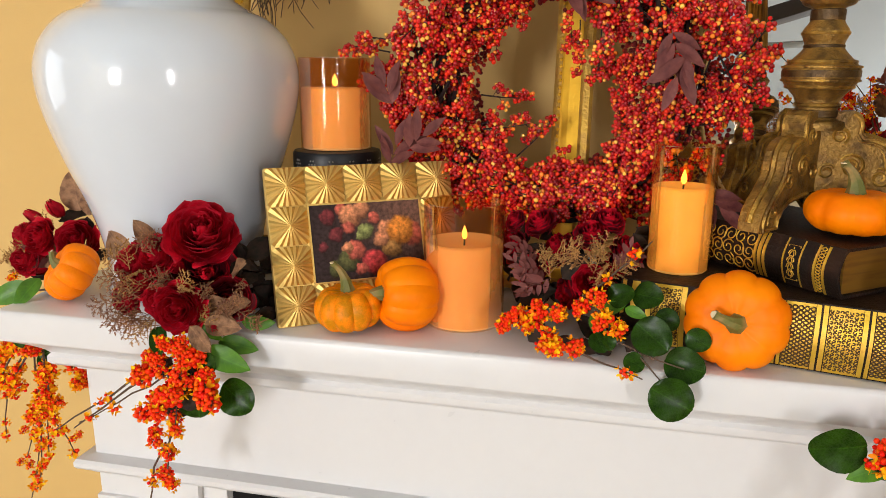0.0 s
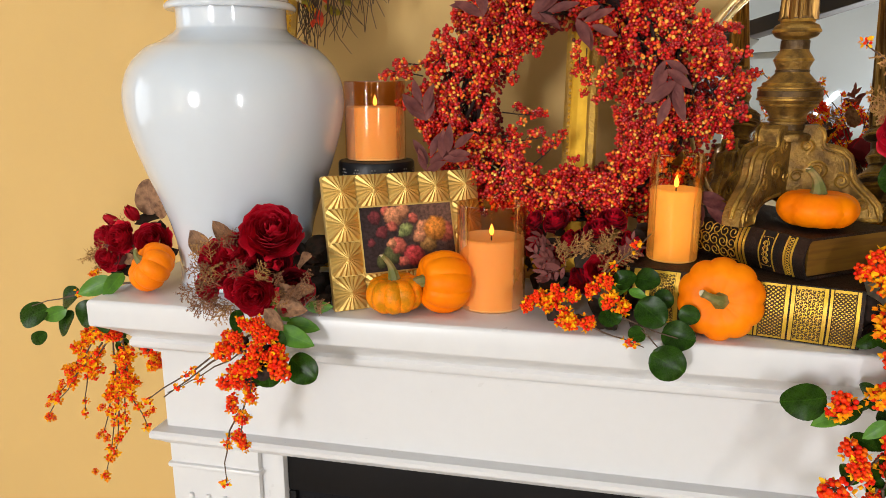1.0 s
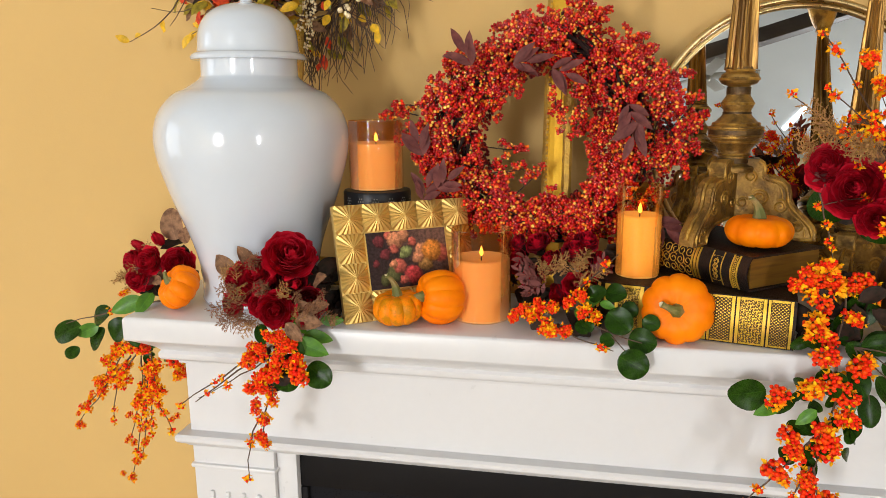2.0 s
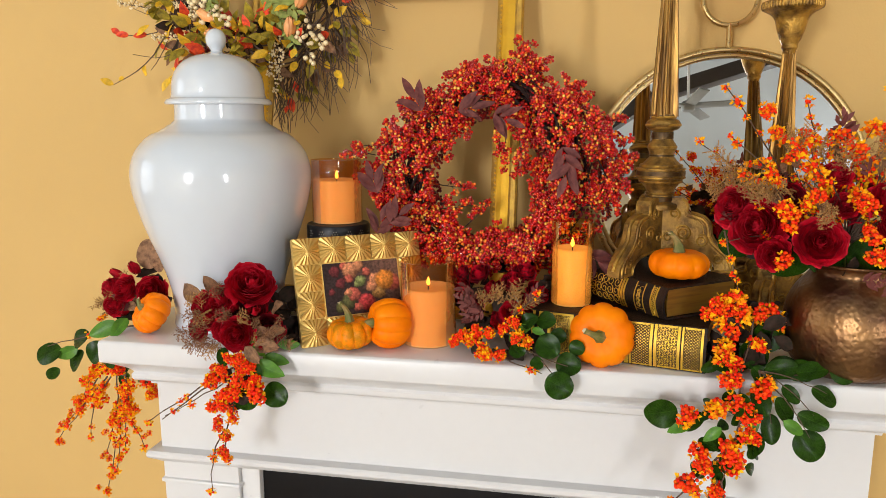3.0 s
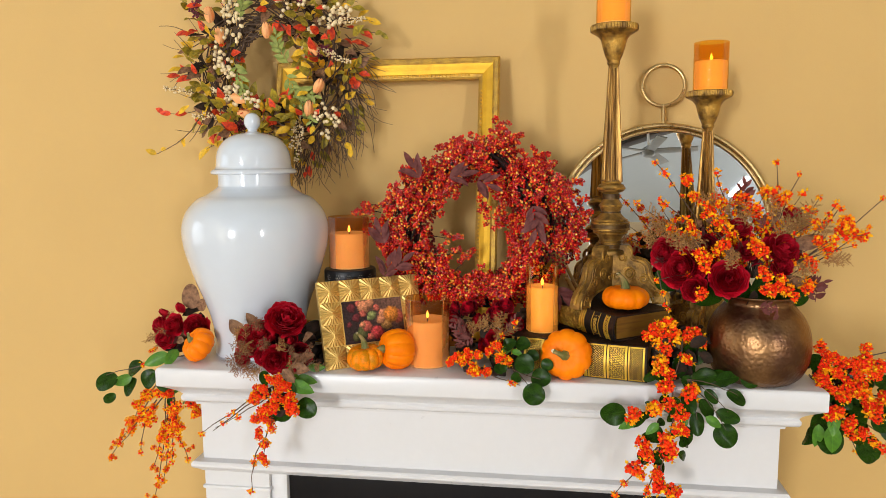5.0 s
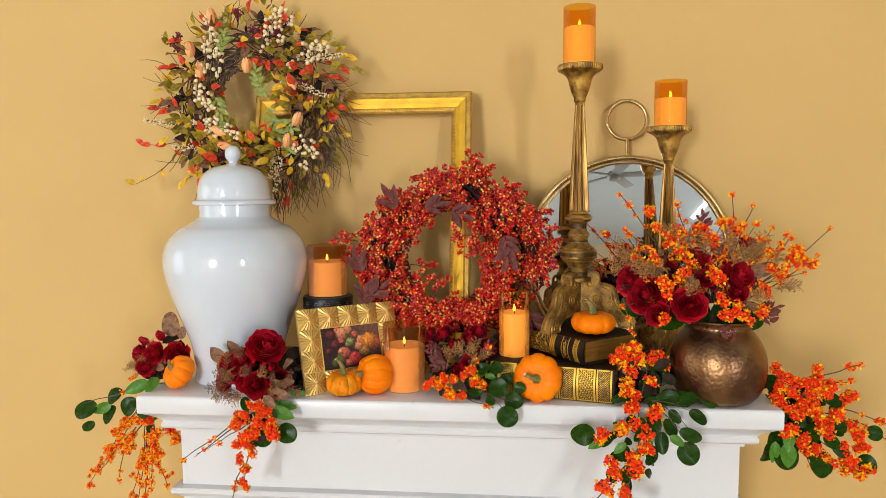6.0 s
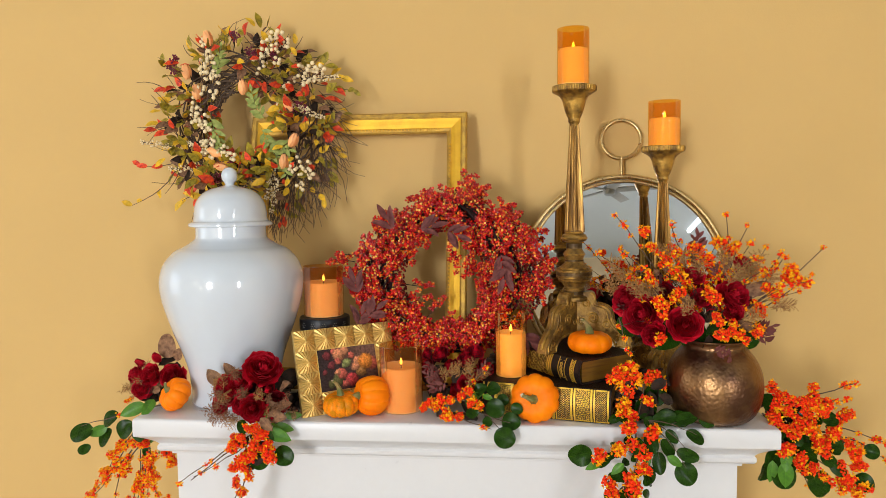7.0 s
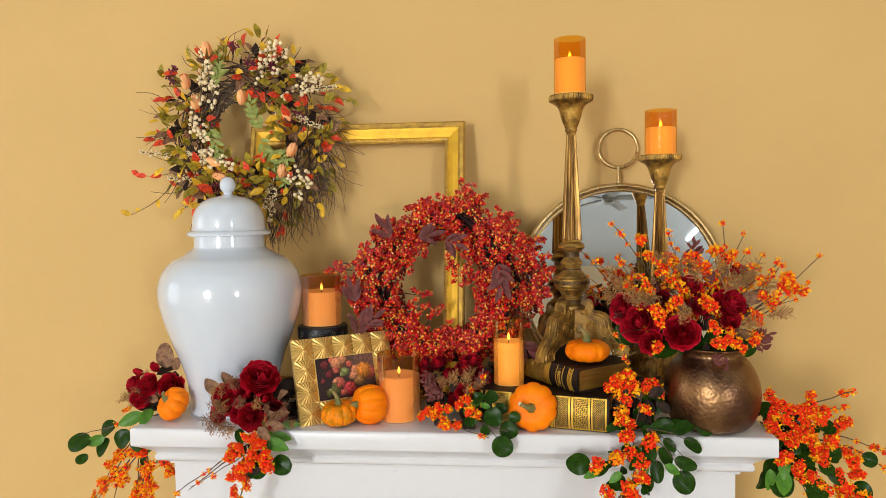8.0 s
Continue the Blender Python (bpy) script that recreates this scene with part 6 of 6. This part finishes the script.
# sprays that stand out from the ring or dangle into its hole
for x, z, dx, dz in ((-0.2, 0.045, -1, 0.15), (-0.22, 0.035, -1, 0.1), (0.06, 0.185, 0.2, 1), (0.02, 0.085, 0, -1), (0.03, 0.06, 0.1, -1), (-0.075, -0.02, 1, -0.1),
                     (-0.07, -0.06, 1, 0.1), (-0.03, -0.085, 0.6, 0.6), (0.055, 0.07, 0.1, -1), (0.06, 0.045, -0.2, -1), (-0.19, -0.02, -1, 0.1)):
    put("berry_spray", rw.choice(BERRIES), W2 @ sized(pointing((x, -0.02, z), (dx, -0.2, dz)), 0.85), wreath)
for x, y, z, a in ((-0.06, 0.18, 1.46, 10), (-0.125, 0.19, 1.46, 120), (0.115, 0.165, 1.4, -75), (-0.2, 0.17, 1.32, 110), (-0.2, 0.16, 1.25, 70), (0.16, 0.15, 1.23, -40), (0.0, 0.18, 1.455, -25), (-0.175, 0.155, 1.27, 40), (0.13, 0.155, 1.375, -110)):
    b = radians(a)
    stem = Vector((math.cos(b), -0.12, math.sin(b)))
    for k in range(5):
        c = b + (0 if k == 4 else (1 if k % 2 else -1) * radians(rw.uniform(28, 48)))
        put("leaf", rw.choice(PLUMLEAF), sized(pointing(Vector((x, y, z)) + stem * 0.011 * (k // 2), (math.cos(c), rw.uniform(-0.35, 0.05), math.sin(c)), (rw.uniform(-0.4, 0.4), -1, 0.5)), rw.uniform(0.035, 0.047)), wreath, "dusty plum leaf")

# ---- grapevine wreath hung on the wall ----
vine = root("autumn_wreath", (-0.51, WALL_Y - 0.01, 1.72), "twig wreath of autumn leaves, cream berries and seed pods", "wreath")
W1 = pose(-0.507, 0.362, 1.718)
rv = random.Random(33)
for strand in ring_strands(0.145, 0.05, 55, rv, 0.0017, (0.4, 1.2)):
    part("vine", strand, M_TWIG, vine, W1)
for _ in range(34):
    a0, span, rr = rv.uniform(1.7, 2.6), rv.uniform(0.6, 1.5), rv.uniform(0.072, 0.118)
    lift = rv.uniform(-0.062, -0.01)
    part("vine", tube([((rr + 0.006 * math.sin(k * 1.3 + rr * 900)) * math.cos(a0 + span * (k / 9 - 0.5)), lift, (rr + 0.006 * math.sin(k * 1.3 + rr * 900)) * math.sin(a0 + span * (k / 9 - 0.5))) for k in range(10)], rv.uniform(0.0011, 0.0021), 5), M_TWIG, vine, W1)
part("hanger", tube([(0, 0.02, 0.19), (0, 0.07, 0.2), (0, 0.078, 0.2)], 0.002, 6), M_TWIG, vine, W1)


def on_ring(a, phi, rr, R=0.15):
    radial = Vector((math.cos(a), 0, math.sin(a)))
    outv = radial * math.cos(phi) + Vector((0, -1, 0)) * math.sin(phi)
    return radial * R + outv * rr, outv, Vector((-math.sin(a), 0, math.cos(a)))


def scatter(name, count, meshes, near, far, size, labels=""):
    for _ in range(count):
        a, phi = rv.uniform(0, 6.283), rv.uniform(-0.1, 0.95) * math.pi
        if 1.6 < a < 2.6 and math.cos(phi) < 0.25:
            a += 2.2
        p, outv, tang = on_ring(a, phi, rv.uniform(near, far) * (1.0 if math.cos(phi) > 0 else 0.86))
        d = outv + tang * rv.uniform(-1, 1) + Vector([rv.uniform(-0.4, 0.4) for _ in range(3)])
        put(name, rv.choice(meshes), W1 @ sized(pointing(p, d, outv + Vector((0, -0.8, 0.3))), rv.uniform(*size)), vine, labels)


scatter("leaf", 215, POINTED["olive"], 0.03, 0.088, (0.026, 0.04), "olive autumn leaf")
scatter("leaf", 110, POINTED["yellow"], 0.04, 0.088, (0.022, 0.036), "yellow autumn leaf")
scatter("leaf", 100, POINTED["red"], 0.04, 0.09, (0.024, 0.04), "red autumn leaf")
# Dark leaves low on the ring paint the shade inside the wreath.
scatter("dried_leaf", 70, SHADE, 0.0, 0.05, (0.03, 0.045), "dark filler leaf coloured for the shaded gaps")
scatter("dried_leaf", 105, DRY, 0.015, 0.075, (0.025, 0.04), "brown dried leaf")
CREAM = [cluster_mesh("cream_spray", s, 14, 0.0046, 0.0165, 0.066, M_CREAM) for s in (1, 2)]
TINY = [cluster_mesh("white_flower_spike", s, 46, 0.0024, 0.0085, 0.085, M_CREAM, base=BALL1) for s in (3, 4)]
PURP = [cluster_mesh("purple_spray", s, 30, 0.0028, 0.014, 0.026, M_PURPLE, base=BALL1) for s in (5,)]
for x, z, a in ((-0.075, 0.165, -80), (-0.09, 0.13, -90), (0.07, 0.155, 50), (0.09, 0.13, 60), (0.155, 0.085, 30), (0.13, 0.1, 20), (-0.105, 0.035, -70), (-0.1, 0.0, -60), (-0.07, -0.06, -30), (-0.1, -0.05, -20), (0.12, -0.11, -60), (0.04, 0.11, 60), (-0.06, 0.12, -90), (-0.084, 0.195, -85), (0.11, 0.075, 15), (-0.12, -0.05, -35), (-0.11, 0.06, -95), (0.14, -0.085, -60), (0.06, 0.15, 55)):
    b = radians(a)
    put("cream_spray", rv.choice(CREAM), W1 @ pointing((x, -0.062, z), (math.cos(b), -0.15, math.sin(b))), vine, "cream white berry spray")
for x, z, a in ((0.09, 0.04, -12), (0.13, 0.03, -20), (-0.15, -0.045, -20), (-0.17, -0.06, 170), (-0.1, -0.115, 178), (0.08, -0.11, -105), (0.085, -0.14, -100), (0.16, 0.09, 5)):
    b = radians(a)
    put("white_flower_spike", rv.choice(TINY), W1 @ pointing((x, -0.06, z), (math.cos(b), -0.1, math.sin(b))), vine, "white flower spike")
for x, z in ((0.02, 0.165), (0.085, 0.16), (0.155, 0.02), (-0.05, -0.13), (-0.17, 0.14), (0.13, 0.02), (0.0, 0.19), (-0.16, 0.12), (-0.03, -0.12)):
    put("purple_spray", PURP[0], W1 @ pointing((x, -0.055, z), (rv.uniform(-1, 1), -0.3, rv.uniform(-1, 1))), vine, "deep purple berries")
for x, z, a in ((-0.072, 0.195, 100), (-0.128, 0.118, 95), (-0.105, 0.07, 95), (-0.065, -0.075, 150), (0.01, 0.078, 90), (0.12, 0.035, 120), (0.105, -0.1, 80), (-0.05, -0.11, 170), (0.13, -0.05, 60)):
    b = radians(a)
    put("seed_pod", POD, W1 @ sized(pointing((x, -0.068, z), (math.cos(b), -0.2, math.sin(b))) @ pose(0, 0, 0, -90), 0.0205), vine, "peach seed pod")
for x, z, a in ((0.05, -0.02, -60), (0.065, -0.04, -70), (0.08, -0.07, -60), (0.1, -0.09, -75), (0.06, 0.0, 120), (0.04, 0.02, 100), (-0.06, 0.1, 70), (-0.05, 0.12, 80), (-0.075, 0.01, -70), (-0.06, -0.02, -80), (0.075, -0.055, -20)):
    b = radians(a)
    put("sprig", rv.choice(SAGES), W1 @ sized(pointing((x, -0.06, z), (math.cos(b), -0.15, math.sin(b))), 0.72), vine, "sage green sprig")
for i in range(190):
    a = rv.uniform(0, 6.283) if i < 70 else rv.uniform(-1.5, 0.3)
    p, outv, tang = on_ring(a, rv.uniform(-0.2, 0.6), rv.uniform(0.03, 0.06))
    d = (outv * rv.uniform(0.2, 1) + tang * rv.uniform(-1.2, 0.4)).normalized() * rv.uniform(0.05, 0.1) + Vector((0, 0, -0.02 if i < 70 else -0.05))
    way = wander(p, p + d, rv, 0.2, 6)
    part("twig", tube([W1 @ q for q in way], [0.0012 - 0.00012 * k for k in range(6)], 4), M_TWIG, vine)
for a, b, c in (((-0.17, -0.03, -0.1), (-0.3, -0.03, -0.2), "yellow"), ((-0.16, -0.03, -0.08), (-0.27, -0.04, -0.1), "red"), ((0.17, -0.02, 0.09), (0.27, -0.03, 0.07), "olive"), ((0.16, -0.02, 0.1), (0.24, -0.03, 0.1), "yellow"), ((-0.11, -0.03, -0.17), (-0.165, -0.04, -0.19), "yellow"),
                ((0.1, -0.02, -0.15), (0.085, -0.04, -0.245), "red"), ((0.11, -0.02, -0.14), (0.19, -0.03, -0.19), "yellow"), ((-0.16, -0.02, 0.1), (-0.205, -0.03, 0.15), "olive"), ((-0.08, -0.02, -0.17), (-0.11, -0.04, -0.26), "yellow"), ((0.05, -0.02, -0.19), (0.03, -0.03, -0.26), "olive")):
    way = [W1 @ q for q in wander(a, b, rv, 0.1, 7)]
    part("twig", tube(way, [0.0014 - 0.0001 * k for k in range(7)], 4), M_TWIG, vine)
    for k in (3, 5, 6):
        d = (way[k] - way[k - 1]).normalized() + Vector([rv.uniform(-0.6, 0.6) for _ in range(3)])
        put("leaf", rv.choice(POINTED[c]), sized(pointing(way[k], d), rv.uniform(0.02, 0.032)), vine, c + " autumn leaf")
